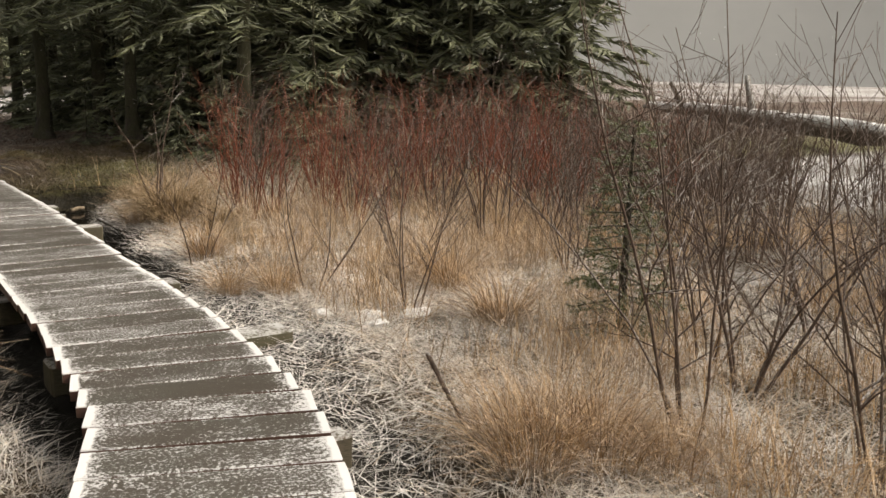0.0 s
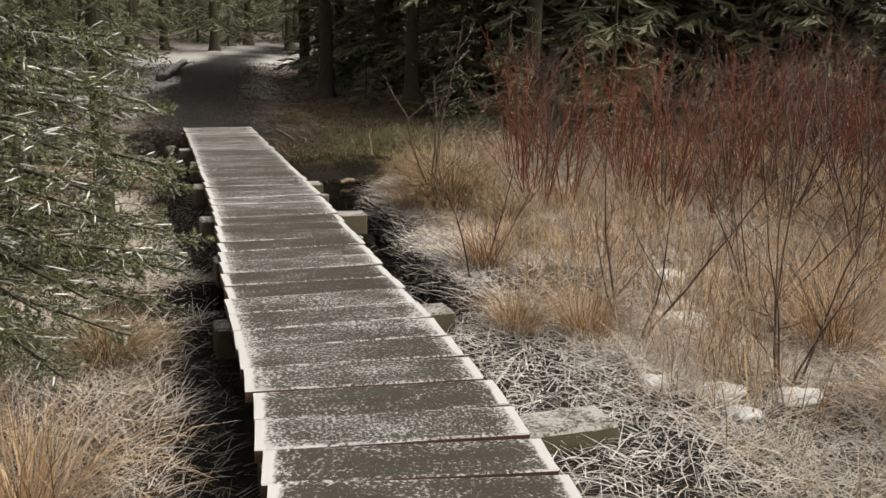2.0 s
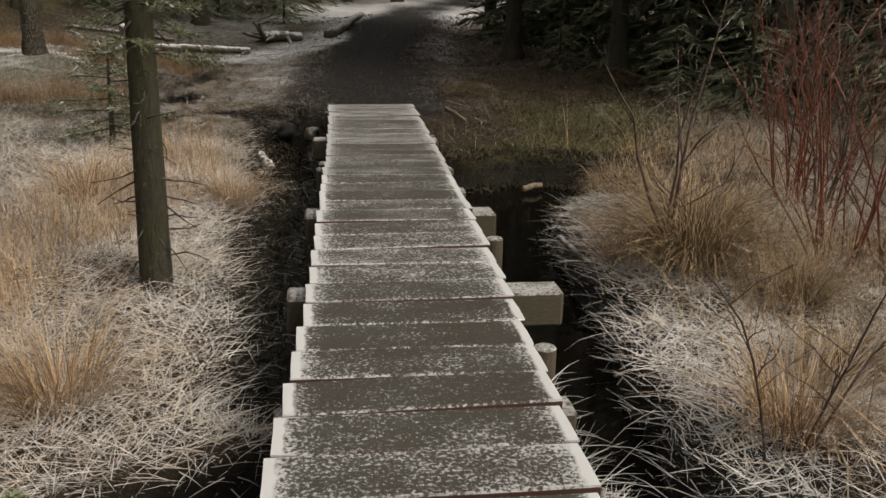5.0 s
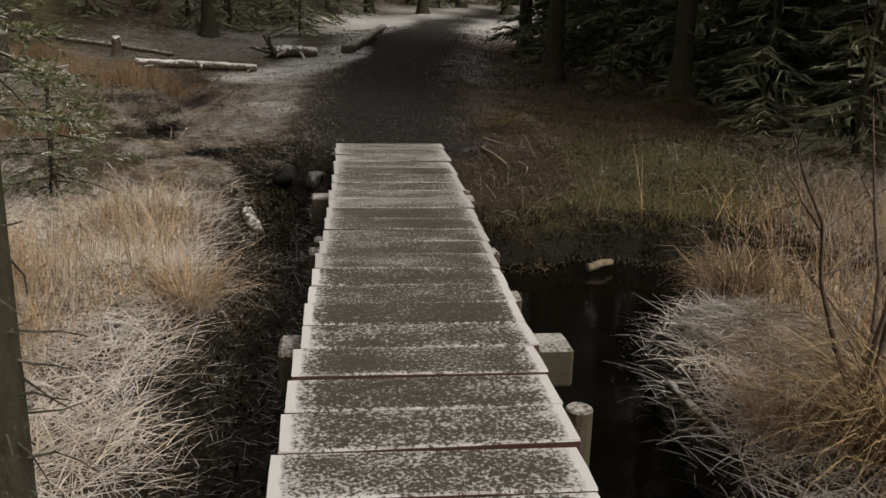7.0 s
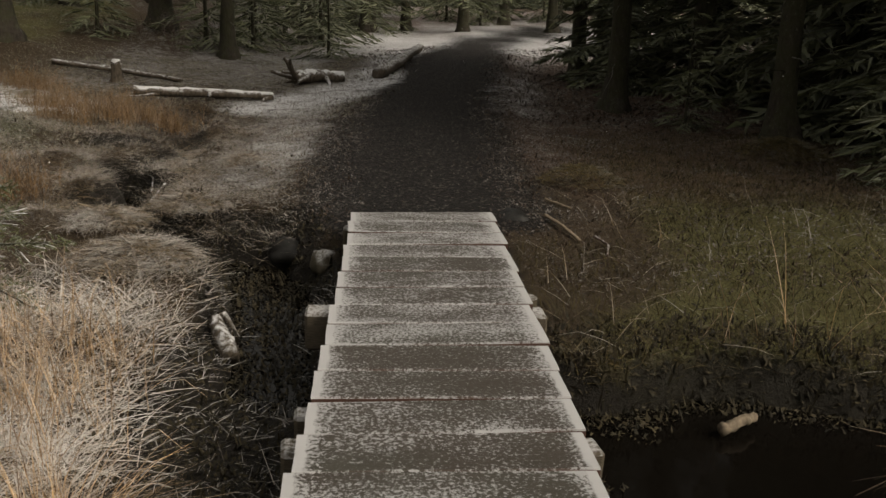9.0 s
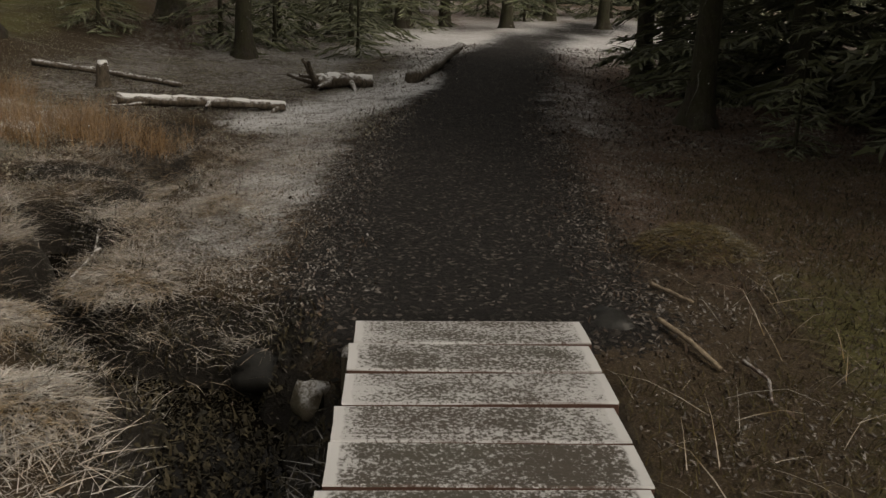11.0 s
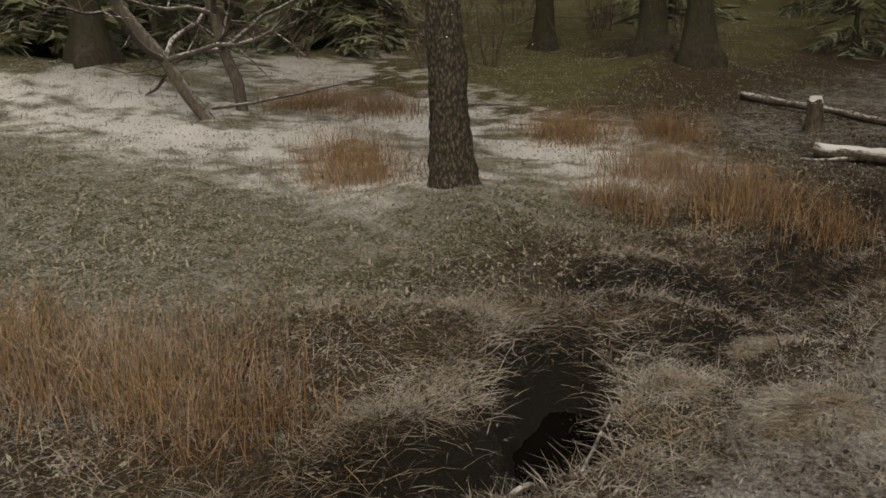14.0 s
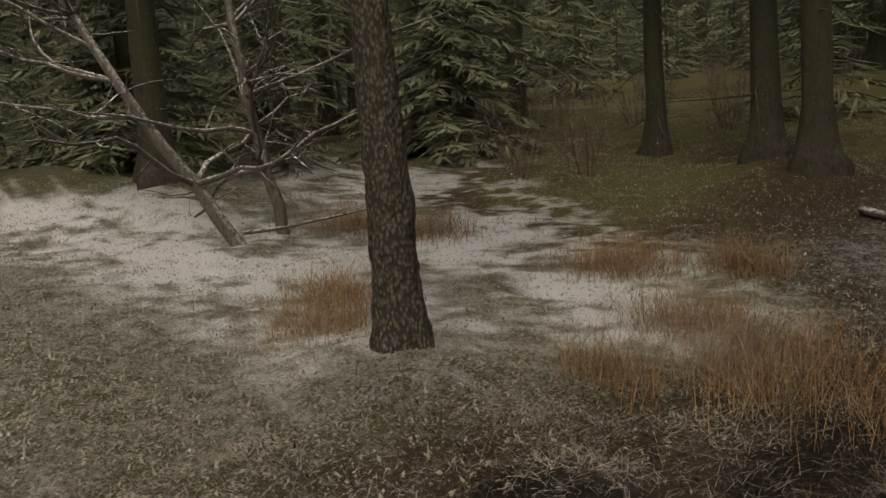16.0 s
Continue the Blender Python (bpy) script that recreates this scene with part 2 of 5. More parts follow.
M_DARKBARK = bark_mat("dark_forest_bark", (0.015, 0.012, 0.01), (0.068, 0.056, 0.045), 0.15, 0.5)
M_ALDER = bark_mat("alder_bark", (0.04, 0.034, 0.028), (0.15, 0.13, 0.11), 0.85)
M_LOG = bark_mat("snowy_log_bark", (0.03, 0.025, 0.02), (0.16, 0.13, 0.1), 0.9)
M_NEEDLE = needle_mat("spruce_needles", (0.034, 0.044, 0.016), (0.17, 0.19, 0.08), 0.7)
# greens lightened to carry the snowfall haze over the distant trees
M_FOREST = needle_mat("haze_lifted_spruce_foliage", (0.055, 0.062, 0.036), (0.17, 0.185, 0.1), 0.12)
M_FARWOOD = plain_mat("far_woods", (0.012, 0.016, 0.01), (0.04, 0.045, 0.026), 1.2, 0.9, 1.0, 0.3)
M_ROCK = plain_mat("dark_wet_rock", (0.007, 0.007, 0.007), (0.026, 0.025, 0.023), 14, 0.5)
# the snowfall haze is put into this flat pale grey
M_FOG = plain_mat("painted_haze_grey", (0.23, 0.235, 0.24), (0.26, 0.265, 0.27), 0.02)
M_LEAF = blade_mat("frosted_leaf_litter", (0.022, 0.015, 0.011), (0.095, 0.064, 0.045), 0.45, 0.13)
M_COVER = blade_mat("olive_ground_cover", (0.1, 0.092, 0.055), (0.27, 0.245, 0.16), 0.22, 0.34)
M_TUSSOCK = blade_mat("pale_hanging_sedge", (0.1, 0.068, 0.036), (0.5, 0.36, 0.21), 0.5, 0.1)
M_FLOOR = blade_mat("forest_floor_plants", (0.12, 0.112, 0.06), (0.3, 0.275, 0.165), 0.25, 0.3)
M_CUT = plain_mat("pale_cut_wood", (0.12, 0.095, 0.07), (0.3, 0.24, 0.175), 40)


# ---- geometry helpers ----
rng = np.random.default_rng(7)


def lattice(ix, iy, seed):
    h = (ix.astype(np.int64) * 374761393 + iy.astype(np.int64) * 668265263 + seed * 1442695041) & 0x7FFFFFFF
    h = ((h ^ (h >> 13)) * 1274126177) & 0x7FFFFFFF
    return ((h ^ (h >> 16)) & 0xFFFF) / 65535.0


def vnoise(x, y, seed=0):
    """Smooth value noise from 0 to 1 with a cell of 1 m."""
    x, y = np.asarray(x, float), np.asarray(y, float)
    ix, iy = np.floor(x), np.floor(y)
    fx, fy = x - ix, y - iy
    fx, fy = fx * fx * (3 - 2 * fx), fy * fy * (3 - 2 * fy)
    a, b = lattice(ix, iy, seed), lattice(ix + 1, iy, seed)
    c, d = lattice(ix, iy + 1, seed), lattice(ix + 1, iy + 1, seed)
    return (a * (1 - fx) + b * fx) * (1 - fy) + (c * (1 - fx) + d * fx) * fy


def fbm(x, y, seed=0, octaves=4):
    s, a, tot = 0, 0.5, 0
    for k in range(octaves):
        s, tot, a = s + a * vnoise(np.asarray(x) * 2 ** k, np.asarray(y) * 2 ** k, seed + k), tot + a, a * 0.5
    return s / tot


def step(a, b, x):
    t = np.clip((np.asarray(x, float) - a) / (b - a), 0, 1)
    return t * t * (3 - 2 * t)


def near_line(x, y, pts):
    """Distance to a polyline of (x, y, width), less the width that holds there."""
    best = np.full(np.shape(x), 1e9)
    for (ax, ay, aw), (bx, by, bw) in zip(pts, pts[1:]):
        dx, dy = bx - ax, by - ay
        t = np.clip(((x - ax) * dx + (y - ay) * dy) / (dx * dx + dy * dy), 0, 1)
        best = np.minimum(best, np.hypot(x - ax - t * dx, y - ay - t * dy) - (aw + t * (bw - aw)))
    return best


def bump(x, y, cx, cy, r, h):
    d = ((x - cx) ** 2 + (y - cy) ** 2) / (r * r)
    return h * np.exp(-d * 1.6)


# deck: centre line (x, y, z of the top)
DECK = [(-0.98, 0.4, 0.12), (0.0, 0.1, 0.12), (0.4, 1.0, 0.12), (0.79, 2.0, 0.12), (1.165, 2.9, 0.12), (1.345, 3.42, 0.125), (1.455, 4.3, 0.13), (1.51, 5.0, 0.13), (1.53, 5.75, 0.13), (1.56, 6.25, 0.13), (1.635, 7.5, 0.125), (1.685, 8.2, 0.12), (1.75, 9.8, 0.12), (1.81, 11.4, 0.09), (1.855, 13.0, 0.075), (1.882, 14.26, 0.085)]
DECK[0] = (-0.82, -2.0, 0.12)
PLANK_TURN = [(-2.0, -22), (3.4, -21.5), (4.3, -11), (5.75, -3), (6.25, -0.6), (8.2, 1.2), (11.4, 0.6), (14.4, 2.0)]
DECK_WIDTH, PITCH = 0.885, 0.2485
WATER_Z = -0.36
CREEKS = [
    [(2.4, 6.6, 0.05), (2.45, 8.2, 0.12), (2.5, 9.2, 0.22), (2.55, 10.6, 0.26), (2.75, 11.4, 0.45), (3.1, 11.9, 0.5), (3.7, 11.8, 0.42), (4.4, 11.5, 0.2)],
    [(2.6, 11.9, 0.3), (1.9, 12.1, 0.3), (1.15, 12.5, 0.06), (1.05, 13.3, 0.02), (0.9, 14.3, 0.06), (0.25, 14.68, 0.02), (-0.28, 15.1, 0.02), (-0.2, 15.8, 0.1), (-0.4, 16.15, 0.15), (-0.58, 16.4, 0.06)],
    [(0.75, 7.15, 0.16), (1.3, 7.4, 0.1)],
]
DITCHES = [
    [(1.15, 8.0, 0.06), (1.05, 10.0, 0.14), (1.05, 12.4, 0.2), (1.05, 14.0, 0.2)],
    [(1.0, 13.6, 0.2), (0.75, 14.35, 0.32), (0.2, 14.72, 0.2), (-0.3, 15.1, 0.14)],
    [(1.0, 3.4, 0.02), (1.0, 4.6, 0.1), (1.1, 6.5, 0.08)],
    [(-0.3, 16.6, 0.08), (-0.02, 17.1, 0.08), (-0.42, 18.3, 0.13), (-0.62, 19.3, 0.1), (-0.55, 20.2, 0.05)],
    [(-0.8, 17.15, 0.08), (-0.45, 17.4, 0.08)],
]
REED_STRIP = [(1.75, 2.7, 0.05), (2.1, 4.0, 0.2), (2.35, 5.4, 0.32), (2.4, 6.8, 0.32), (2.6, 8.0, 0.2)]
TRAIL = [(1.9, 14.2, 0.55), (1.9, 16.0, 0.62), (2.05, 19.0, 0.72), (2.5, 23.0, 0.72), (3.2, 28.0, 0.75), (4.6, 34.0, 0.8), (8.0, 42.0, 0.8)]
HUMMOCKS = [(0.32, 15.0, 0.32, 0.08), (-0.42, 15.4, 0.24, 0.08), (-0.05, 14.3, 0.36, 0.1), (0.3, 13.6, 0.4, 0.1), (0.15, 12.5, 0.45, 0.1), (-0.5, 14.3, 0.35, 0.12),
            (0.5, 16.5, 0.4, 0.06), (-0.9, 16.2, 0.4, 0.1), (-0.75, 17.3, 0.5, 0.1), (0.35, 11.2, 0.5, 0.1), (0.1, 9.4, 0.6, 0.1), (3.35, 9.1, 0.45, 0.07),
            (3.3, 10.4, 0.35, 0.08), (3.15, 15.55, 0.36, 0.16), (4.6, 14.6, 0.8, 0.12), (3.3, 7.0, 0.5, 0.08), (-2.25, 17.5, 0.75, 0.17), (-1.6, 17.2, 0.5, 0.1), (-4.1, 23.4, 0.9, 0.22), (-4.85, 23.6, 0.8, 0.15), (-2.6, 27.5, 1.3, 0.35), (-8.3, 18.1, 1.3, 0.3), (-10.5, 17.2, 1.6, 0.35), (0.1, 16.9, 0.3, 0.09), (-1.3, 15.75, 0.35, 0.1), (-1.65, 16.5, 0.35, 0.1), (-0.2, 18.5, 0.3, 0.08), (0.8, 17.3, 0.28, 0.07), (5.55, 17.6, 0.7, 0.15), (6.2, 21.8, 0.8, 0.15)]


def ground_z(x, y):
    x, y = np.asarray(x, float), np.asarray(y, float)
    z = -0.13 + 0.05 * (fbm(x * 0.8, y * 0.8, 3) - 0.5)
    z = z + 0.07 * step(13.2, 15.5, y)
    left = np.maximum(0, -x - 0.4 + 0.15 * (15 - np.minimum(y, 15)) * 0.2)
    z = z + np.minimum(0.075 * left, 0.9)
    z = z + 0.05 * np.maximum(0, y - 21) * step(-2, -5, x) * step(60, 40, y) + 0.016 * np.clip(y - 20, 0, 40)
    z = z + 0.35 * step(8, 30, x) * step(12, 22, y) + 0.3 * (fbm(x * 0.35, y * 0.35, 15) - 0.4) * step(23, 27, y)
    for hx, hy, r, h in HUMMOCKS:
        z = z + bump(x, y, hx, hy, r, h)
    rough = step(14.0, 13.0, y) + step(1.2, 0.6, x) + step(3.0, 4.0, x)
    z = z + 0.07 * (fbm(x * 3.1, y * 3.1, 11) - 0.5) * np.clip(rough, 0.15, 1)
    t = near_line(x, y, TRAIL)
    path = step(1.1, 0.0, t) * step(14.1, 14.6, y)
    z = z * (1 - path) + path * (0.0 + 0.016 * np.clip(y - 20, 0, 40) + 0.012 * (fbm(x * 4, y * 4, 5) - 0.5))
    under = near_line(x, y, [(a, b, 0.42) for a, b, _ in DECK])
    z = np.minimum(z, np.where(y < 14.2, -0.2 + 0.9 * np.maximum(under, 0), 9))
    for c in CREEKS:
        d = near_line(x, y, c) + 0.2 * (fbm(x * 2.4, y * 2.4, 21) - 0.5) + 0.1 * (fbm(x * 9, y * 9, 25) - 0.5)
        z = z - (0.48 * step(0.18, -0.06, d))
    for c in DITCHES:
        z = z - 0.15 * step(0.25, -0.05, near_line(x, y, c) + 0.2 * (fbm(x * 3, y * 3, 23) - 0.5))
    return z


def link_mesh(name, verts, faces, material, parent=None, smooth=False):
    """One mesh object from arrays of vertices and of faces with equal corners."""
    me = bpy.data.meshes.new(name)
    verts, faces = np.asarray(verts, np.float32), np.asarray(faces, np.int32)
    k = faces.shape[1]
    me.vertices.add(len(verts)), me.loops.add(faces.size), me.polygons.add(len(faces))
    me.vertices.foreach_set("co", verts.ravel())
    me.loops.foreach_set("vertex_index", faces.ravel())
    me.polygons.foreach_set("loop_start", np.arange(0, faces.size, k, dtype=np.int32))
    me.polygons.foreach_set("use_smooth", np.full(len(faces), smooth))
    me.update(calc_edges=True)
    me.materials.append(material)
    ob = new(name, me)
    ob.parent = parent
    return ob


def part(name, bm, material, parent, label=""):
    """Links a bmesh as one mesh object under a thing or a part."""
    me = bpy.data.meshes.new(name)
    bm.to_mesh(me)
    bm.free()
    me.materials.append(material)
    ob = new(name, me)
    ob.parent = parent
    return tagged(ob, label)


def thing(name, at, label, category, group="", turn=0.0, size=1.0):
    ob = new(name)
    ob.empty_display_size = 0.1
    ob.matrix_basis = pose(*at, 0, 0, turn) @ Matrix.Scale(size, 4)
    return tagged(ob, label, category, group)


def ribbons(base, heading, length, width, rise, droop, k=4):
    """Grass blades as arrays: they leave base at the angle rise and bend over by droop along heading."""
    n = len(base)
    verts = np.zeros((n, k, 2, 3))
    p = base.copy()
    side = np.stack([-np.sin(heading), np.cos(heading), np.zeros(n)], 1)
    twist = rng.uniform(-0.9, 0.9, n)
    for j in range(k):
        f = j / (k - 1)
        ang = rise - droop * f * f
        w = width * (1 - 0.85 * f) * 0.5
        s = side * np.cos(twist)[:, None] + np.array([0, 0, 1.0]) * np.sin(twist)[:, None]
        verts[:, j, 0], verts[:, j, 1] = p - s * w[:, None], p + s * w[:, None]
        q = np.stack([np.cos(heading) * np.cos(ang), np.sin(heading) * np.cos(ang), np.sin(ang)], 1)
        p = p + q * (length / (k - 1))[:, None]
    idx = np.arange(n * k * 2).reshape(n, k, 2)
    faces = np.stack([idx[:, :-1, 0], idx[:, :-1, 1], idx[:, 1:, 1], idx[:, 1:, 0]], -1).reshape(-1, 4)
    return verts.reshape(-1, 3), faces


def tubes(lines, sides=4):
    """Tubes round polylines of equal length: an array (count, points, 4) of x, y, z and radius."""
    lines = np.asarray(lines, float)
    n, k, _ = lines.shape
    p, r = lines[..., :3], lines[..., 3]
    d = np.gradient(p, axis=1)
    d /= np.linalg.norm(d, axis=2, keepdims=True) + 1e-9
    ref = np.where(np.abs(d[..., 2:3]) > 0.9, np.array([1.0, 0, 0]), np.array([0, 0, 1.0]))
    u = np.cross(d, ref)
    u /= np.linalg.norm(u, axis=2, keepdims=True) + 1e-9
    v = np.cross(d, u)
    a = np.arange(sides) * 2 * np.pi / sides
    ring = p[:, :, None] + r[:, :, None, None] * (np.cos(a)[:, None] * u[:, :, None] + np.sin(a)[:, None] * v[:, :, None])
    idx = np.arange(n * k * sides).reshape(n, k, sides)
    nxt = np.roll(idx, -1, 2)
    faces = np.stack([idx[:, :-1], nxt[:, :-1], nxt[:, 1:], idx[:, 1:]], -1).reshape(-1, 4)
    return ring.reshape(-1, 3), faces


def joined(*pieces):
    vs, fs, o = [], [], 0
    for v, f in pieces:
        vs.append(v), fs.append(f + o)
        o += len(v)
    return np.concatenate(vs), np.concatenate(fs)


def limb(start, way, length, r0, r1, k=6, wander=0.12, lift=0.0, r=rng):
    """A wandering tapered line: (points, 4)."""
    p, d = np.array(start, float), np.array(way, float)
    d /= np.linalg.norm(d)
    out = []
    for j in range(k):
        f = j / (k - 1)
        out.append((*p, r0 + (r1 - r0) * f))
        d = d + r.normal(0, wander, 3) + np.array([0, 0, lift])
        d /= np.linalg.norm(d)
        p = p + d * length / (k - 1)
    return np.array(out)


# ---- the ground: one sheet to the horizon ----
def spread(lo, hi, fine, far):
    core = np.arange(lo, hi + fine / 2, fine)
    out, d = [], fine
    while sum(out) < far:
        out.append(d)
        d *= 1.25
    tail = np.cumsum(out)
    return np.concatenate([lo - tail[::-1], core, hi + tail])


def snow_patch(x, y):
    """Broken patches of lying snow in the clearing, 0 to 1."""
    zone = np.maximum(step(1.5, -0.3, near_line(x, y, [(-3.0, 17.8, 0.3), (-5.5, 17.9, 0.7), (-7.4, 17.2, 0.6), (-9.0, 16.2, 0.7)])), step(1.3, -0.2, near_line(x, y, [(-10, 21.5, 0.9), (-5.5, 20.3, 0.9), (-2.4, 19.3, 0.35)])))
    return zone * step(0.6, 0.3, 1 - (0.45 * fbm(x * 1.6, y * 1.6, 41) + 0.55 * fbm(x * 7.0, y * 7.0, 44)) * (0.8 + 0.4 * zone))


def build_ground():
    gx, gy = np.meshgrid(spread(-7.5, 7.0, 0.055, 600), spread(-1.5, 23.0, 0.065, 700))
    x, y = gx.ravel(), gy.ravel()
    z = ground_z(x, y)
    nx, ny = gx.shape[1], gx.shape[0]
    i = np.arange(nx * ny).reshape(ny, nx)
    faces = np.stack([i[:-1, :-1], i[:-1, 1:], i[1:, 1:], i[1:, :-1]], -1).reshape(-1, 4)
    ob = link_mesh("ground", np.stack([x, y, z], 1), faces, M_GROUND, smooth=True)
    t = near_line(x, y, TRAIL)
    trail = step(1.05, -0.45, t) * step(14.0, 14.5, y)
    right = step(2.3, 2.8, x)
    moss = right * step(11.2, 13.0, y) * step(22, 17, y) * step(0.5, 1.4, t)
    cover = step(-0.6, -2.2, x) * step(13.5, 15, y) * step(21.5, 19.5, y)
    moss = np.maximum(moss, 0.75 * step(-2.6, -5.0, x) * step(19.5, 21.5, y) * fbm(x * 0.7, y * 0.7, 31) * 1.7)
    moss = np.maximum(moss, step(1.3, 0.4, np.minimum(np.hypot(x + 8.3, y - 18.1), np.hypot(x + 10.5, y - 17.4) - 0.6)))
    litter = step(-0.1, 0.35, t) * step(13.5, 17, y) * step(2.3, 3.2, x)
    straw = 1 - 0.75 * litter - 0.5 * moss
    wet = np.zeros_like(x)
    for c in CREEKS + DITCHES:
        wet = np.maximum(wet, step(0.3, 0.02, near_line(x, y, c) + 0.2 * (fbm(x * 2.4, y * 2.4, 21) - 0.5)))
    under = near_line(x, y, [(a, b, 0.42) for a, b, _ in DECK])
    # the same mask darkens the ground under the deck and just past its edges
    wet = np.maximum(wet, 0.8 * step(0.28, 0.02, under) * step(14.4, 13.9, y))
    reeds = step(0.45, 0.0, near_line(x, y, REED_STRIP) + 0.5 * (fbm(x * 2.2, y * 2.2, 73) - 0.5))
    wet = np.maximum(wet, 0.8 * reeds)
    snow = 0.4 + 0.1 * reeds
    snow = snow - 0.36 * step(14.0, 14.5, y) * step(0.7, -0.5, t) - 0.55 * wet - 0.2 * moss
    snow = snow + 0.36 * (0.6 * fbm(x * 2.2, y * 2.2, 53) + 0.6 * fbm(x * 9, y * 9, 54)) * step(0.9, 0.1, np.abs(t - 0.45)) * (1 - 0.6 * step(2.3, 2.8, x - 0.12 * (y - 16))) * step(14.6, 17, y) * step(34, 28, y)
    snow = snow + 0.62 * step(0.75, -0.15, near_line(x, y, [(0.15, 20.3, 0.2), (0.9, 21.7, 0.25), (1.65, 23.3, 0.15), (1.75, 25.0, 0.1)])) * step(0.3, 0.62, 0.5 * fbm(x * 2.4, y * 2.4, 47) + 0.5 * fbm(x * 8, y * 8, 48) + 0.08)
    snow = snow + 0.3 * step(0.8, -0.1, near_line(x, y, [(3.3, 20.3, 0.2), (3.75, 24.0, 0.25)])) * fbm(x * 5, y * 5, 49)
    snow = snow + 0.22 * step(0.2, 0.45, t) * step(1.5, 0.7, t) * step(14.6, 15.6, y) * step(21, 19, y) * step(2.0, 1.4, x) * fbm(x * 3, y * 3, 46) * 0.9
    snow = snow + 0.5 * snow_patch(x, y) + 0.16 * cover
    snow = snow + 0.13 * step(20.0, 21.5, y) * step(31, 28, y) * step(1.2, 0.2, x) * step(-4.5, -2.5, x)
    snow = snow - 0.04 * step(16, 19.0, y) * step(0.5, 1.5, t) * step(2.0, 3.0, x) + 0.15 * step(28, 33, y)
    bearing = np.degrees(np.arctan2(x, y))
    # far right: patchy snow, thickened so that the ground pales into the haze
    snow = snow + 0.22 * step(15, 22, np.hypot(x, y)) * step(45, 50, bearing) * step(140, 120, bearing) * fbm(x * 0.4, y * 0.4, 58)
    snow = snow + 0.26 * step(25, 29, y) * step(4.5, 1.0, t) * (0.4 + fbm(x * 0.8, y * 0.8, 59))
    snow = snow + 0.2 * step(14, 8, y) * step(2.6, 3.0, x) * (fbm(x * 0.9, y * 0.9, 51) - 0.3) * 2
    snow = snow + 0.16 * step(9, 14, x) * step(24, 16, y) * (0.35 + fbm(x * 0.35, y * 0.35, 55))
    snow = snow + 0.25 * (fbm(x * 0.6, y * 0.6, 57) - 0.5) * step(22, 26, y)
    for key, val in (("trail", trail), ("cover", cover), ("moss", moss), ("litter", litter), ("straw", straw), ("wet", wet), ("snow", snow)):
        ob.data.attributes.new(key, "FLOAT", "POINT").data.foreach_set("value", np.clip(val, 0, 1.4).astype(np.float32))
    return tagged(ob, "frosted marsh ground of straw, moss, gravel and thin snow", "ground", kind="structure")


build_ground()


def build_water():
    gx, gy = np.meshgrid(np.linspace(-1.6, 6.0, 20), np.linspace(5.5, 17.0, 30))
    i = np.arange(600).reshape(30, 20)
    f = np.stack([i[:-1, :-1], i[:-1, 1:], i[1:, 1:], i[1:, :-1]], -1).reshape(-1, 4)
    ob = link_mesh("water", np.stack([gx.ravel(), gy.ravel(), np.full(600, WATER_Z)], 1), f, M_WATER)
    return tagged(ob, "still black bog water beside the boardwalk", "water", kind="structure")


build_water()


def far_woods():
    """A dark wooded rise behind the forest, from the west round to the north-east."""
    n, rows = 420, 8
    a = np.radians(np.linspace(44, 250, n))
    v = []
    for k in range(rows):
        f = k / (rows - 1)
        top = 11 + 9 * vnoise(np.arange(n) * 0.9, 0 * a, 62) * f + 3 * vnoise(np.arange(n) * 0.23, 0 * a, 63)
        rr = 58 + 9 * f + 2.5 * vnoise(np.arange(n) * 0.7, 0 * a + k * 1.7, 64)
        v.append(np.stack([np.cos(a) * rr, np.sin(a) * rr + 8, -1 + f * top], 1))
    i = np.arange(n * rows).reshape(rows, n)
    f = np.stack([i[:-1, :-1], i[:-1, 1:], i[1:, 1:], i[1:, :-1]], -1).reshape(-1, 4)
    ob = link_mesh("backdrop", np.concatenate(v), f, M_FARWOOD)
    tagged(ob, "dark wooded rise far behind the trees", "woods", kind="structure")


far_woods()


def haze_ring():
    """An added hill-shaped ring all round, far beyond the trees, standing in for foggy sky."""
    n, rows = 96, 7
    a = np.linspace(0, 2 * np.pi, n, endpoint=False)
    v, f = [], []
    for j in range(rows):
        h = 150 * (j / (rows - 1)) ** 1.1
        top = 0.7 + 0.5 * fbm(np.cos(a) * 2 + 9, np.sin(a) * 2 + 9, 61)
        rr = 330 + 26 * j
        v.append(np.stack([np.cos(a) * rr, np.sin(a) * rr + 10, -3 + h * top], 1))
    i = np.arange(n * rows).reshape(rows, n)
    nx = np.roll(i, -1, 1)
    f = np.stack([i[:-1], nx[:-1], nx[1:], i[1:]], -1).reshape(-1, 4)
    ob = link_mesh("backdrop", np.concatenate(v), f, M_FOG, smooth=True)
    tagged(ob, "pale grey backdrop ring standing in for the snowfall haze", "hill", kind="structure")


haze_ring()


# ---- boardwalk ----
def deck_at(s):
    """Point and heading on the deck's centre line, s metres along it."""
    for (ax, ay, az), (bx, by, bz) in zip(DECK, DECK[1:]):
        l = math.hypot(bx - ax, by - ay)
        if s <= l or (bx, by, bz) == DECK[-1]:
            f = s / l
            return ax + (bx - ax) * f, ay + (by - ay) * f, az + (bz - az) * f, math.degrees(math.atan2(by - ay, bx - ax)) - 90
        s -= l


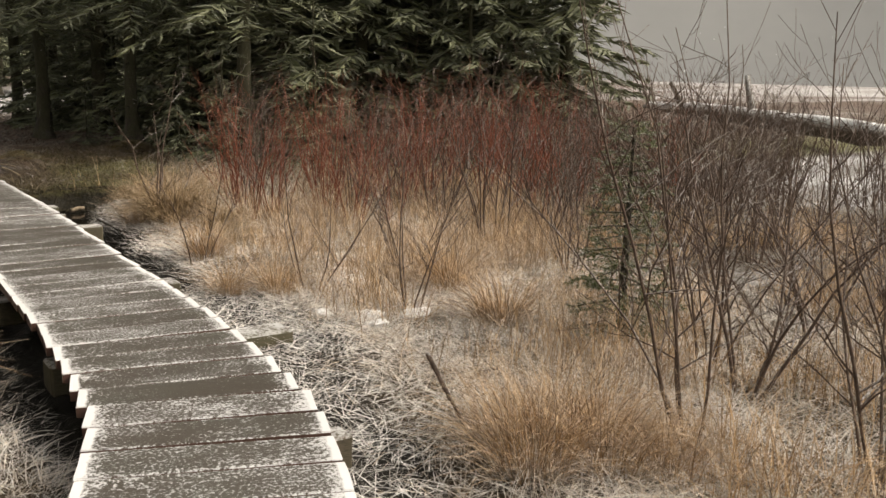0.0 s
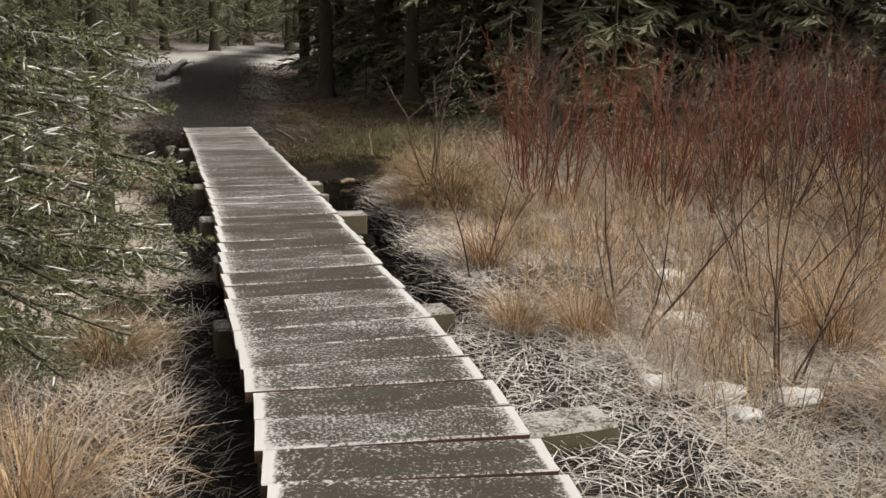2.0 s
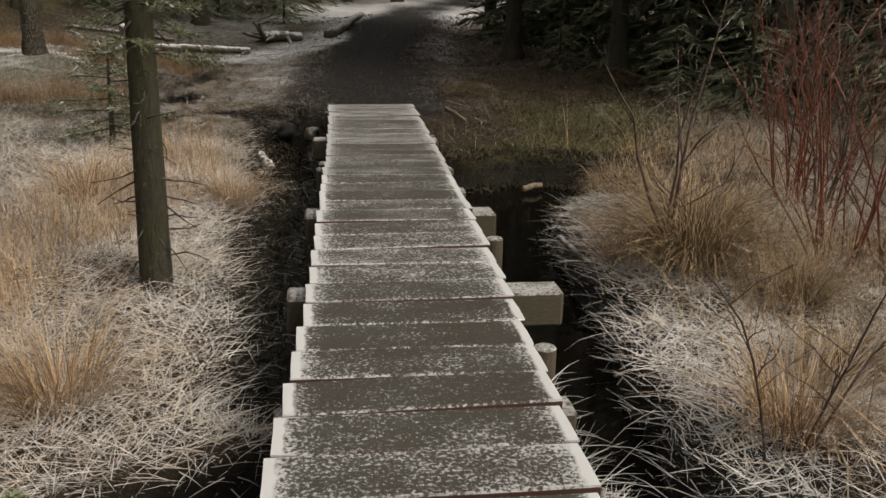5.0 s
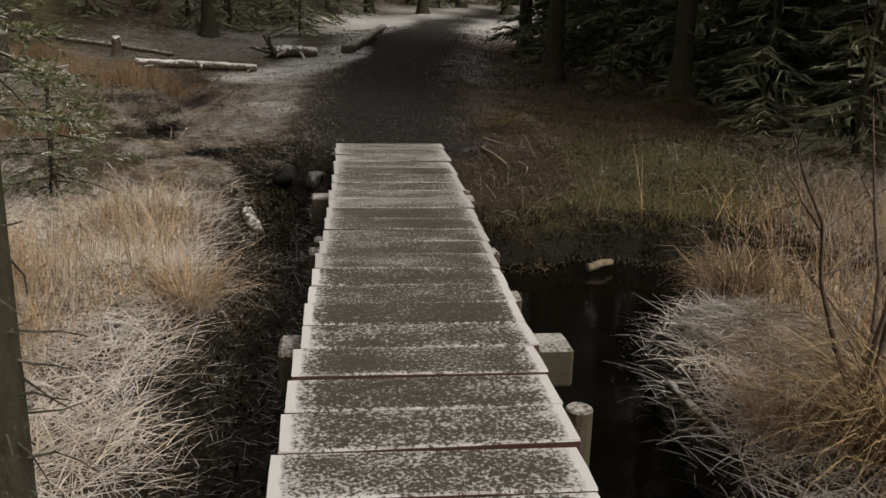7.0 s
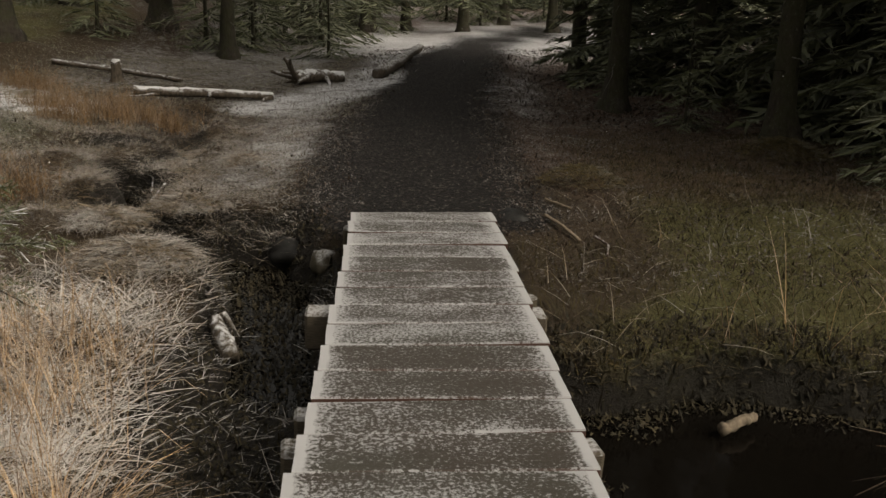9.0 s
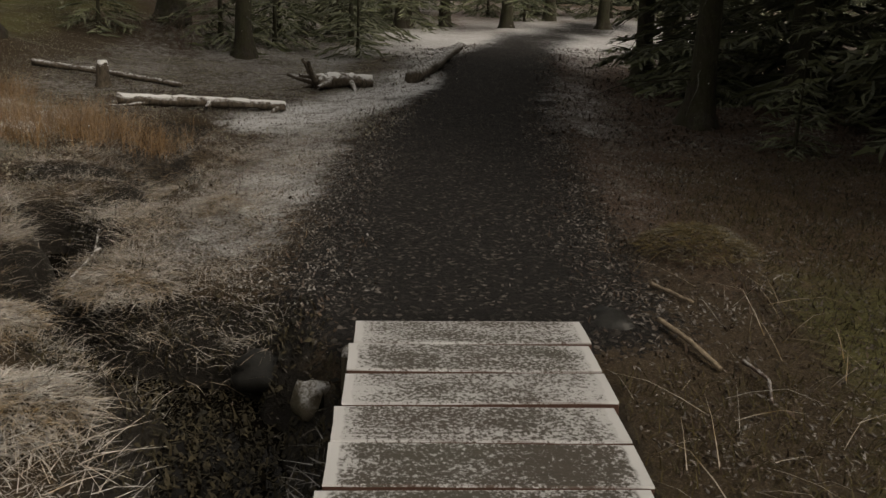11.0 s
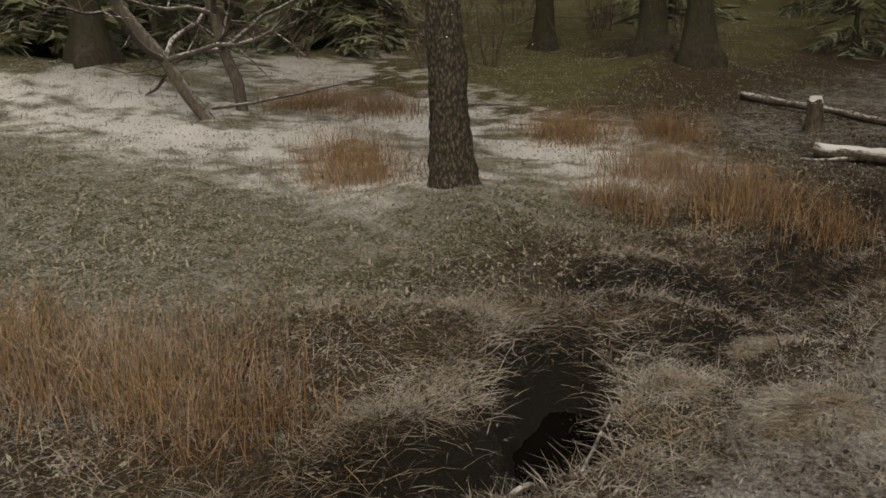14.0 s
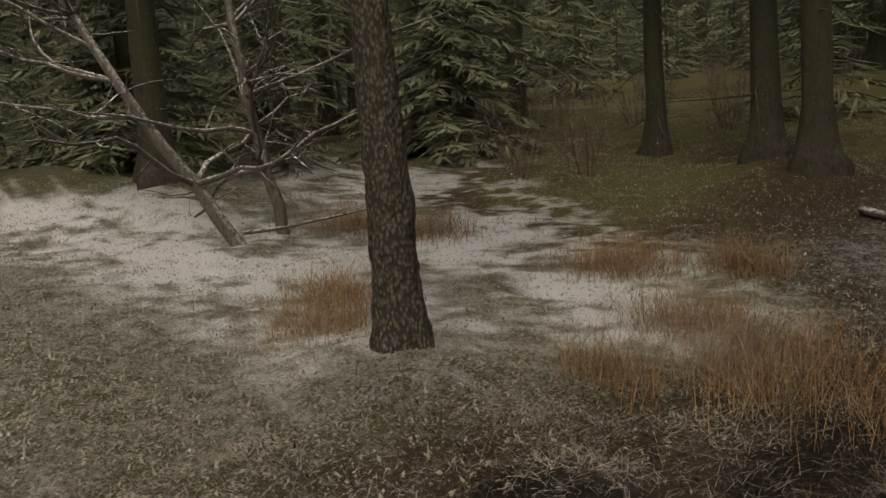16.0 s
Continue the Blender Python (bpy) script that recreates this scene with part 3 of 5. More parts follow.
def plank_mesh(k):
    r = random.Random(k)
    nx, w, d, t = 8, DECK_WIDTH, PITCH - 0.017, 0.048
    bm = bmesh.new()
    rings = []
    warp, cup = r.uniform(-0.004, 0.004), r.uniform(-0.004, 0.003)
    for i in range(nx + 1):
        x = -w / 2 + w * i / nx
        e = [r.uniform(-0.002, 0.002) for _ in range(4)]
        zz = warp * math.sin(3.1 * x)
        c = 0.005
        prof = [(-d / 2 + e[0], -t), (d / 2 + e[1], -t), (d / 2 + e[1], -c), (d / 2 - c, 0), (0, cup), (-d / 2 + c, 0), (-d / 2 + e[0], -c)]
        rings.append([bm.verts.new((x + r.uniform(-0.002, 0.002) * (i in (0, nx)), y, z + zz)) for y, z in prof])
    for a, b in zip(rings, rings[1:]):
        for j in range(7):
            bm.faces.new((a[j], b[j], b[(j + 1) % 7], a[(j + 1) % 7]))
    bm.faces.new(rings[0]), bm.faces.new(rings[-1][::-1])
    bmesh.ops.recalc_face_normals(bm, faces=bm.faces)
    return bm


def round_box(bm, lo, hi, c=0.008, jit=0.0):
    r = bmesh.ops.create_cube(bm, size=1)
    for v in r["verts"]:
        for a in range(3):
            v.co[a] = lo[a] + (v.co[a] + 0.5) * (hi[a] - lo[a]) + random.uniform(-jit, jit)
    bmesh.ops.bevel(bm, geom=list(bm.edges), offset=c, segments=1, affect="EDGES")
    return bm


def build_boardwalk():
    walkway = thing("boardwalk", (0, 0, 0), "curved boardwalk of wide grey planks speckled with frost", "boardwalk")
    meshes = []
    total = sum(math.hypot(b[0] - a[0], b[1] - a[1]) for a, b in zip(DECK, DECK[1:]))
    count = int(total / PITCH)
    r = random.Random(4)
    for k in range(count):
        x, y, z, h = deck_at(total - PITCH * (k + 0.5))
        if k < 7:
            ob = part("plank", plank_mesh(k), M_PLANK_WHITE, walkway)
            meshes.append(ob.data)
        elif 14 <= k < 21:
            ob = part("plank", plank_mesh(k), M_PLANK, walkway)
            meshes.append(ob.data)
        else:
            ob = new("plank", meshes[r.randrange(7) + (7 if k > 14 else 0)])
            ob.parent = walkway
        turn = float(np.interp(y, [a for a, _ in PLANK_TURN], [b for _, b in PLANK_TURN]))
        ob.matrix_basis = pose(x + r.uniform(-0.007, 0.007), y, z + r.uniform(-0.004, 0.004), r.uniform(-0.9, 0.9), 0, turn + r.uniform(-0.4, 0.4)) @ Matrix.Diagonal((float(np.interp(y, [2.5, 6.0, 8.0, 14.4], [1.035, 1.03, 0.98, 0.985])), 1, 1, 1))
    # long runners under the planks
    for side in (-0.3, 0.3):
        line = []
        s = 0
        while s < total:
            x, y, z, h = deck_at(s)
            a = radians(h)
            line.append((x + side * math.cos(a), y + side * math.sin(a), z - 0.105, 0.05))
            s += 0.4
        v, f = tubes([line], 4)
        link_mesh("runner", v, f, M_BEAM, walkway)
    # cross sleepers that stick out at either side: y, from x, to x, thickness along y
    for y, x0, x1, d, z in ((2.1, 0.2, 1.45, 0.14, 0.06), (3.15, 0.98, 1.84, 0.12, 0.03), (3.8, 0.97, 1.9, 0.12, 0.05), (4.9, 1.06, 2.44, 0.2, -0.03), (6.33, 1.05, 2.28, 0.17, 0.0), (7.45, 1.16, 2.15, 0.12, 0.05),
                            (8.58, 1.17, 2.4, 0.16, 0.065), (9.99, 1.24, 2.36, 0.18, 0.055), (10.55, 1.4, 2.27, 0.1, 0.05), (11.3, 1.31, 2.3, 0.12, 0.035), (11.55, 1.33, 2.2, 0.09, 0.03), (12.6, 1.29, 2.36, 0.13, 0.02), (14.05, 1.4, 2.32, 0.12, 0.03)):
        bm = round_box(bmesh.new(), (x0, y - d / 2, z - 0.165), (x1, y + d / 2, z), 0.012, 0.006)
        part("sleeper", bm, M_BEAM, walkway, "squared timber with frost on top")
    for x, y, h in ((2.255, 9.42, 0.05), (2.2, 8.05, 0.0), (2.32, 12.86, 0.0)):
        bm = bmesh.new()
        bmesh.ops.create_cone(bm, cap_ends=True, segments=14, radius1=0.05, radius2=0.046, depth=0.5, matrix=Matrix.Translation((x, y, h - 0.25)))
        bmesh.ops.bevel(bm, geom=[e for e in bm.edges if abs(e.verts[0].co.z - e.verts[1].co.z) < 1e-4 and e.verts[0].co.z > h - 0.01], offset=0.006, affect="EDGES")
        part("post", bm, M_BEAM, walkway, "round timber post beside the planks")


build_boardwalk()


# ---- grass, as stuff ----
M_REED = blade_mat("frosted_dark_reeds", (0.012, 0.01, 0.008), (0.2, 0.16, 0.12), 0.95, 0.36)
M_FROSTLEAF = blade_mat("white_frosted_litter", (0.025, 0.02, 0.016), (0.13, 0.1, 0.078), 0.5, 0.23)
M_MOUND = blade_mat("olive_moss_mound", (0.03, 0.026, 0.01), (0.17, 0.125, 0.05), 0.4, 0.1)
M_BOG = blade_mat("wet_bog_debris", (0.01, 0.009, 0.006), (0.07, 0.056, 0.03), 0.1, 0.02)
M_RUSSET = blade_mat("russet_dead_grass", (0.1, 0.058, 0.027), (0.42, 0.26, 0.13), 0.5, 0.15)
M_HUM = blade_mat("hummock_sedge", (0.018, 0.013, 0.008), (0.28, 0.198, 0.112), 0.62, 0.2)

def scatter(n, x0, x1, y0, y1, keep, cut=1.0):
    """n random places in a box, thinned by keep(x, y) from 0 to 1."""
    big = (x1 - x0 + 1) * (y1 - y0 + 1) / ((x1 - x0) * (y1 - y0))
    n = int(n * big)
    x, y = rng.uniform(x0 - 0.5, x1 + 0.5, n), rng.uniform(y0 - 0.5, y1 + 0.5, n)
    rim = np.minimum.reduce([x - x0, x1 - x, y - y0, y1 - y]) + 1.4 * (fbm(x * 0.9, y * 0.9, 77) - 0.5)
    m = rng.uniform(0, 1, n) < keep(x, y) * cut * step(-0.5, 0.4, rim)
    return x[m], y[m]


def dry(x, y):
    """1 where grass can stand: off the deck, the trail and the water."""
    d = np.minimum.reduce([near_line(x, y, c) + 0.2 * (fbm(x * 2.4, y * 2.4, 21) - 0.5) for c in CREEKS + DITCHES[:3]])
    deck = near_line(x, y, [(a, b, 0.5) for a, b, _ in DECK])
    trail = near_line(x, y, TRAIL) + (y < 14.2) * 9
    return step(0.05, 0.25, d) * ((deck > 0.02) | (y > 14.6)) * step(0.1, 0.75, trail + 0.3 * (fbm(x * 3, y * 3, 71) - 0.5))


def grass(name, label, xy, material, length, width, rise, droop, k=4, heading=None, sink=0.01):
    x, y = xy
    n = len(x)
    base = np.stack([x, y, ground_z(x, y) - sink], 1)
    hd = rng.uniform(0, 2 * np.pi, n) if heading is None else heading + rng.normal(0, 0.8, n)
    v, f = ribbons(base, hd, rng.uniform(*length, n), rng.uniform(*width, n), rng.uniform(*rise, n), rng.uniform(*droop, n), k)
    return tagged(link_mesh(name, v, f, material), label, "grass", kind="stuff")


def reed_strip(x, y):
    """The dark sodden strip along the deck where only frosted reeds lie."""
    return step(0.4, 0.0, near_line(x, y, REED_STRIP) + 0.5 * (fbm(x * 2.2, y * 2.2, 73) - 0.5))


def clumpy(x, y, seed, lo, hi, scale=1.0):
    return step(lo, hi, fbm(x * scale, y * scale, seed))


def right_gold(x, y):
    c = clumpy(x, y, 81, 0.44, 0.6, 1.3)
    near = step(0.6, 1.5, near_line(x, y, [(a, b, 0.5) for a, b, _ in DECK]))
    c = c * (1 - bump(x, y, 3.3, 4.4, 0.9, 0.85)) * (1 - bump(x, y, 2.8, 3.1, 0.8, 0.8))
    return dry(x, y) * c * near * step(13.2, 11.5, y) * (1 - reed_strip(x, y))


def left_gold(x, y):
    patch = near_line(x, y, [(0.35, 12.2, 0.12), (0.2, 11.6, 0.22), (-0.15, 10.6, 0.2), (-0.5, 9.0, 0.3), (-0.55, 6.5, 0.3), (-0.45, 4.0, 0.45)])
    return dry(x, y) * np.maximum(step(0.5, 0.0, patch) * (0.25 + clumpy(x, y, 91, 0.4, 0.6, 1.4)), 0)


LEFT_TUFTS = [(-3.3, 17.6, 0.42), (-3.8, 17.9, 0.35), (-1.4, 19.2, 0.45), (-1.35, 15.1, 0.4), (-1.0, 15.1, 0.35), (-1.6, 14.85, 0.4), (-1.95, 14.8, 0.35), (-2.0, 19.3, 0.4), (-1.1, 18.8, 0.42), (-0.75, 19.2, 0.35), (-3.3, 20.0, 0.45), (-2.7, 20.6, 0.4), (-6.0, 19.3, 0.5), (-5.3, 19.5, 0.45), (-1.6, 18.3, 0.3)]


def tufts_left(x, y):
    m = np.zeros_like(x)
    for cx, cy, r in LEFT_TUFTS:
        m = np.maximum(m, np.exp(-((x - cx) ** 2 + (y - cy) ** 2) / (r * r) * 2))
    return m * dry(x, y)


def straw_right(x, y):
    return dry(x, y) * step(0.9, -0.3, y - 11.3 - 0.4 * np.maximum(0, x - 3)) * step(1.5, 1.8, x) * (1 - 0.85 * reed_strip(x, y)) * (1 - 0.75 * step(3.8, 3.3, x) * step(7.6, 8.2, y) * step(11.0, 10.4, y))


def straw_left(x, y):
    return dry(x, y) * step(1.6, 1.3, x) * step(20.5, 17.5, y)


def tangle_left(x, y):
    return straw_left(x, y) * (1 - 0.9 * snow_patch(x, y)) * step(-3.6, -1.2, x) * (0.35 + 0.65 * clumpy(x, y, 95, 0.35, 0.55, 1.6))


grass("standing_grass", "tall golden dead grass standing in the marsh", scatter(95000, 2.4, 9.0, -0.5, 13, right_gold), M_GOLD, (0.16, 0.62), (0.003, 0.0065), (0.6, 1.5), (0.3, 2.6), 4)
grass("standing_grass", "golden dead grass beside the planks", scatter(45000, -1.6, 1.2, 2.5, 13.2, left_gold), M_GOLD, (0.16, 0.48), (0.003, 0.006), (0.5, 1.5), (0.3, 2.6), 4)
grass("standing_grass", "russet dead grass tufts in the clearing", scatter(190000, -6.8, 0.2, 14.2, 21.2, tufts_left), M_RUSSET, (0.12, 0.42), (0.003, 0.005), (0.6, 1.5), (0.3, 2.2))
grass("flattened_straw", "bleached flattened straw dusted with snow", scatter(110000, 1.5, 6.0, 1.0, 13.0, straw_right), M_STRAW, (0.06, 0.26), (0.0025, 0.006), (0.0, 0.7), (0.1, 1.4), 3)
grass("flattened_straw", "bleached flattened straw dusted with snow", scatter(85000, -1.2, 1.5, 2.5, 13.4, straw_left), M_STRAW, (0.06, 0.25), (0.0025, 0.005), (0.0, 0.7), (0.1, 1.4), 3)


def thatch_right(x, y):
    d = np.minimum.reduce([near_line(x, y, c) for c in CREEKS])
    deck = near_line(x, y, [(a, b, 0.5) for a, b, _ in DECK])
    bank = step(0.0, 0.14, d) * step(2.45, 2.7, x) * step(3.9, 3.4, x) * step(7.6, 8.2, y) * step(10.8, 10.0, y)
    mat = dry(x, y) * step(0.45, 1.0, deck) * step(2.9, 1.6, deck) * step(7.0, 5.5, y) * (0.25 + 0.75 * clumpy(x, y, 88, 0.4, 0.55, 1.8))
    return np.maximum(0.22 * bank, mat * (1 - 0.9 * reed_strip(x, y)))


grass("flattened_thatch", "pale frosted straw lying in swathes on the bank", scatter(135000, 1.5, 6.0, 0.8, 10.8, thatch_right), M_THATCH, (0.1, 0.36), (0.0025, 0.0058), (0.0, 0.55), (0.1, 1.1), 4, sink=0.0)


grass("frosted_reeds", "dark flattened reeds edged with white frost", scatter(15000, 1.5, 3.6, 2.2, 8.6, lambda x, y: reed_strip(x, y) * (near_line(x, y, [(a, b, 0.48) for a, b, _ in DECK]) > 0.0)), M_REED, (0.05, 0.24), (0.003, 0.0065), (0.0, 0.5), (0.0, 0.8), 4, sink=0.0)


grass("frosted_reeds", "white frosted reeds matted on the pool bank", scatter(10000, 2.5, 4.2, 7.6, 10.9, lambda x, y: step(0.0, 0.12, np.minimum.reduce([near_line(x, y, c) for c in CREEKS])) * step(3.9, 3.3, x)), M_REED, (0.05, 0.24), (0.003, 0.006), (0.0, 0.5), (0.0, 0.9), 4, sink=0.0)


def thatch_left(x, y):
    return dry(x, y) * step(-1.2, -0.4, x) * step(7.0, 8.5, y) * step(13.0, 11.8, y) * (0.2 + 0.8 * clumpy(x, y, 89, 0.42, 0.56, 1.7))


def pool_rim(x, y):
    d = np.minimum.reduce([near_line(x, y, c) for c in CREEKS])
    return step(0.06, 0.16, d) * step(0.5, 0.3, d) * (0.3 + 0.7 * clumpy(x, y, 90, 0.4, 0.55, 3.0))


grass("flattened_thatch", "pale frosted straw lying beside the planks", scatter(27000, -1.2, 1.3, 7.0, 13.0, thatch_left), M_THATCH, (0.1, 0.32), (0.0025, 0.0055), (0.0, 0.5), (0.1, 1.1), 4, sink=0.0)
grass("tangled_grass", "brown frosted grass hanging over the pool's rim", scatter(52000, -1.5, 0.6, 14.6, 17.0, pool_rim), M_HUM, (0.06, 0.2), (0.002, 0.004), (0.0, 0.7), (0.3, 1.9), 3)
grass("tangled_grass", "tangled brown grass under frost in the clearing", scatter(150000, -4.0, 1.4, 13.5, 20.0, tangle_left), M_HUM, (0.04, 0.16), (0.0018, 0.0038), (0.0, 0.7), (0.3, 1.6), 3)


def flakes(name, label, category, xy, material, size, tilt):
    """Small curled leaves and bits lying about, each a bent scrap."""
    x, y = xy
    n = len(x)
    a, b = rng.uniform(0, 6.28, n), rng.normal(0, tilt, n)
    s = rng.uniform(*size, n)
    u = np.stack([np.cos(a), np.sin(a), np.tan(np.clip(b, -1.2, 1.2))], 1)
    w = np.stack([-np.sin(a), np.cos(a), rng.normal(0, tilt * 0.7, n)], 1)
    c = np.stack([x, y, np.maximum(ground_z(x, y) + 0.3 * s, WATER_Z + 0.004)], 1)
    l = (s * rng.uniform(0.6, 1.6, n))[:, None]
    k = (s * rng.uniform(0.3, 0.6, n))[:, None]
    up = np.array([0, 0, 1.0]) * (s * rng.uniform(-0.3, 0.5, n))[:, None]
    v = np.stack([c - u * l - w * k * 0.4, c - u * l * 0.1 - w * k + up, c + u * l, c + u * l * 0.1 + w * k + up], 1).reshape(-1, 3)
    i = np.arange(n)[:, None] * 4
    f = np.concatenate([i + np.array((0, 1, 3)), i + np.array((1, 2, 3))])
    tagged(link_mesh(name, v, f, material), label, category, kind="stuff")


def litter_bank(x, y):
    t = near_line(x, y, TRAIL)
    d = np.minimum.reduce([near_line(x, y, c) for c in CREEKS])
    return (1 - 0.85 * step(0.6, 0.0, near_line(x, y, [(0.15, 20.3, 0.2), (0.9, 21.7, 0.25), (1.65, 23.3, 0.15)]))) * step(-0.3, 0.3, t + 0.3 * (fbm(x * 2, y * 2, 97) - 0.5)) * step(0.0, 0.3, d) * step(14.0, 14.6, y + step(2.3, 2.6, x))


def cover_keep(x, y):
    return step(-0.6, -2.0, x) * step(20.5, 18.5, y) * (1 - 0.75 * snow_patch(x, y)) * dry(x, y)


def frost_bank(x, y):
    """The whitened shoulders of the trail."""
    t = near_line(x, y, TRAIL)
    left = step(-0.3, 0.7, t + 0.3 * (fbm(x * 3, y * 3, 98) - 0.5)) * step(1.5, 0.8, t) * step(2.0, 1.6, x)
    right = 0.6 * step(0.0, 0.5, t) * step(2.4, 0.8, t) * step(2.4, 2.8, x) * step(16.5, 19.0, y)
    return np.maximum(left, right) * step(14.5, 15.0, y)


flakes("leaf_litter", "brown frosted leaf litter beside the trail", "leaf litter", scatter(120000, -1.5, 7.0, 13.2, 22.0, lambda x, y: litter_bank(x, y) * (1 - 0.75 * frost_bank(x, y))), M_LEAF, (0.005, 0.015), 0.5)
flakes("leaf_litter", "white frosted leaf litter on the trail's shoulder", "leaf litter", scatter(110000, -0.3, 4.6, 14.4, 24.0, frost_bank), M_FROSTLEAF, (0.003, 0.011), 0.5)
grass("bent_sedge", "bent brown sedge lying beyond the moss", scatter(32000, 2.5, 7.0, 11.2, 15.2, lambda x, y: dry(x, y) * np.maximum(0.03, step(0.2, 1.4, x - 3.6 - 0.35 * (y - 11.5)))), M_SEDGE, (0.12, 0.4), (0.003, 0.006), (0.1, 0.9), (0.4, 1.6), 4)
flakes("leaf_litter", "dark wet debris in the ditches", "leaf litter", scatter(90000, -1.0, 1.7, 7.5, 17.0, lambda x, y: step(0.3, 0.1, np.minimum.reduce([near_line(x, y, c) for c in DITCHES])) * step(-0.3, 0.02, np.minimum.reduce([near_line(x, y, c) for c in CREEKS]))), M_BOG, (0.005, 0.018), 0.6)
flakes("leaf_litter", "scattered leaf bits on the dark trail", "leaf litter", scatter(3500, 0.8, 4.5, 14.4, 25.0, lambda x, y: step(0.3, -0.1, near_line(x, y, TRAIL))), M_LEAF, (0.004, 0.014), 0.3)
flakes("leaf_litter", "brown leaf litter on the forest floor", "leaf litter", scatter(25000, 1.5, 9.0, 19.5, 31.0, litter_bank), M_LEAF, (0.01, 0.03), 0.5)
flakes("ground_cover", "low frosted plants on the forest floor", "ground cover", scatter(100000, -13, 1.5, 19.5, 30.0, litter_bank), M_FLOOR, (0.006, 0.015), 0.5)
flakes("ground_cover", "low olive ground cover dusted with snow", "ground cover", scatter(150000, -9.5, -0.5, 13.5, 20.5, cover_keep), M_COVER, (0.006, 0.015), 0.45)


flakes("leaf_litter", "dark moss and leaf debris along the black water", "leaf litter", scatter(40000, 2.3, 5.4, 10.9, 13.2, lambda x, y: step(-0.15, 0.05, np.minimum.reduce([near_line(x, y, c) for c in CREEKS])) * step(0.7, 0.3, np.minimum.reduce([near_line(x, y, c) for c in CREEKS]))), M_BOG, (0.005, 0.018), 0.7)


def litter_keep(x, y):
    d = np.minimum.reduce([near_line(x, y, c) for c in CREEKS])
    e = np.minimum.reduce([near_line(x, y, c) for c in CREEKS + DITCHES])
    deck = near_line(x, y, [(a, b, 0.5) for a, b, _ in DECK])
    return step(0.6, 0.15, np.minimum(e, deck)) * step(-0.05, 0.2, d) * (deck > -0.05) * (y < 11.4 + 2.4 * (x < 1.6)) * (1 - 0.85 * step(2.4, 2.75, x) * step(7.6, 8.2, y))


grass("wet_litter", "dark wet reeds and litter edged with frost", scatter(100000, -0.8, 4.2, 1.5, 15.8, litter_keep), M_LITTER, (0.03, 0.14), (0.003, 0.006), (0.0, 0.5), (0.0, 0.9), 3)


def moss_keep(x, y):
    t = near_line(x, y, TRAIL) + (y < 14.2) * 9
    d = np.minimum.reduce([near_line(x, y, c) for c in CREEKS])
    return step(2.3, 2.5, x) * step(11.7, 12.4, y) * step(20, 16, y) * step(0.5, 1.2, t) * step(-0.1, 0.1, d)


grass("moss", "olive moss and brown needles under the trees", scatter(70000, 2.3, 7.5, 11.5, 19, moss_keep), M_MOSS, (0.03, 0.12), (0.003, 0.007), (0.2, 1.1), (0.1, 1.2), 3)


grass("moss", "olive moss hanging over the black water", scatter(26000, 2.3, 5.2, 11.0, 13.2, pool_rim), M_MOUND, (0.04, 0.15), (0.0025, 0.005), (0.0, 0.8), (0.3, 1.9), 4)


def chips_keep(x, y):
    t = near_line(x, y, TRAIL)
    return step(0.9, 0.2, t) * step(14.4, 14.7, y)


def trail_chips():
    """Loose stones and chips of the trail."""
    x, y = scatter(5500, -0.2, 5.0, 14.5, 24, chips_keep)
    n = len(x)
    size = rng.uniform(0.004, 0.011, n)[:, None, None]
    shape = np.array([(-1, -0.7, 0), (1, -0.6, 0), (0.8, 0.8, 0), (-0.8, 0.9, 0), (0.1, 0, 0.8)])
    a = rng.uniform(0, 6.28, n)
    rot = np.stack([np.stack([np.cos(a), -np.sin(a), 0 * a], 1), np.stack([np.sin(a), np.cos(a), 0 * a], 1), np.stack([0 * a, 0 * a, 1 + 0 * a], 1)], 1)
    v = np.einsum("nij,kj->nki", rot, shape) * size * rng.uniform(0.6, 1.4, (n, 1, 3)) + np.stack([x, y, ground_z(x, y) - 0.002], 1)[:, None]
    i = np.arange(n)[:, None] * 5
    f = np.concatenate([i + np.array(t) for t in ((0, 1, 4), (1, 2, 4), (2, 3, 4), (3, 0, 4))])
    tagged(link_mesh("gravel", v.reshape(-1, 3), f, M_CHIP), "dark loose gravel and chips with frost", "gravel", kind="stuff")


M_CHIP = blade_mat("frosted_chips", (0.012, 0.01, 0.009), (0.05, 0.042, 0.036), 0.35, 0.02)
trail_chips()


# ---- sedge tussocks ----
def tussock_data(seed, n, radius, length, droop, mound):
    """Blades of one tussock; with a mound they start all over a low dome and lie down along it."""
    r = np.random.default_rng(seed)
    a, d = r.uniform(0, 6.28, n), radius * np.sqrt(r.uniform(0, 1, n))
    z = mound * (1 - (d / radius) ** 2) if mound else 0.5 * (radius - d)
    base = np.stack([np.cos(a) * d, np.sin(a) * d, z], 1)
    rise = r.uniform(-0.3, 0.35, n) if mound else r.uniform(0.5, 1.4, n)
    return ribbons(base, a + r.normal(0, 1.5 if mound else 0.5, n), r.uniform(*length, n), r.uniform(0.0025, 0.0055, n), rise, r.uniform(*droop, n), 5)


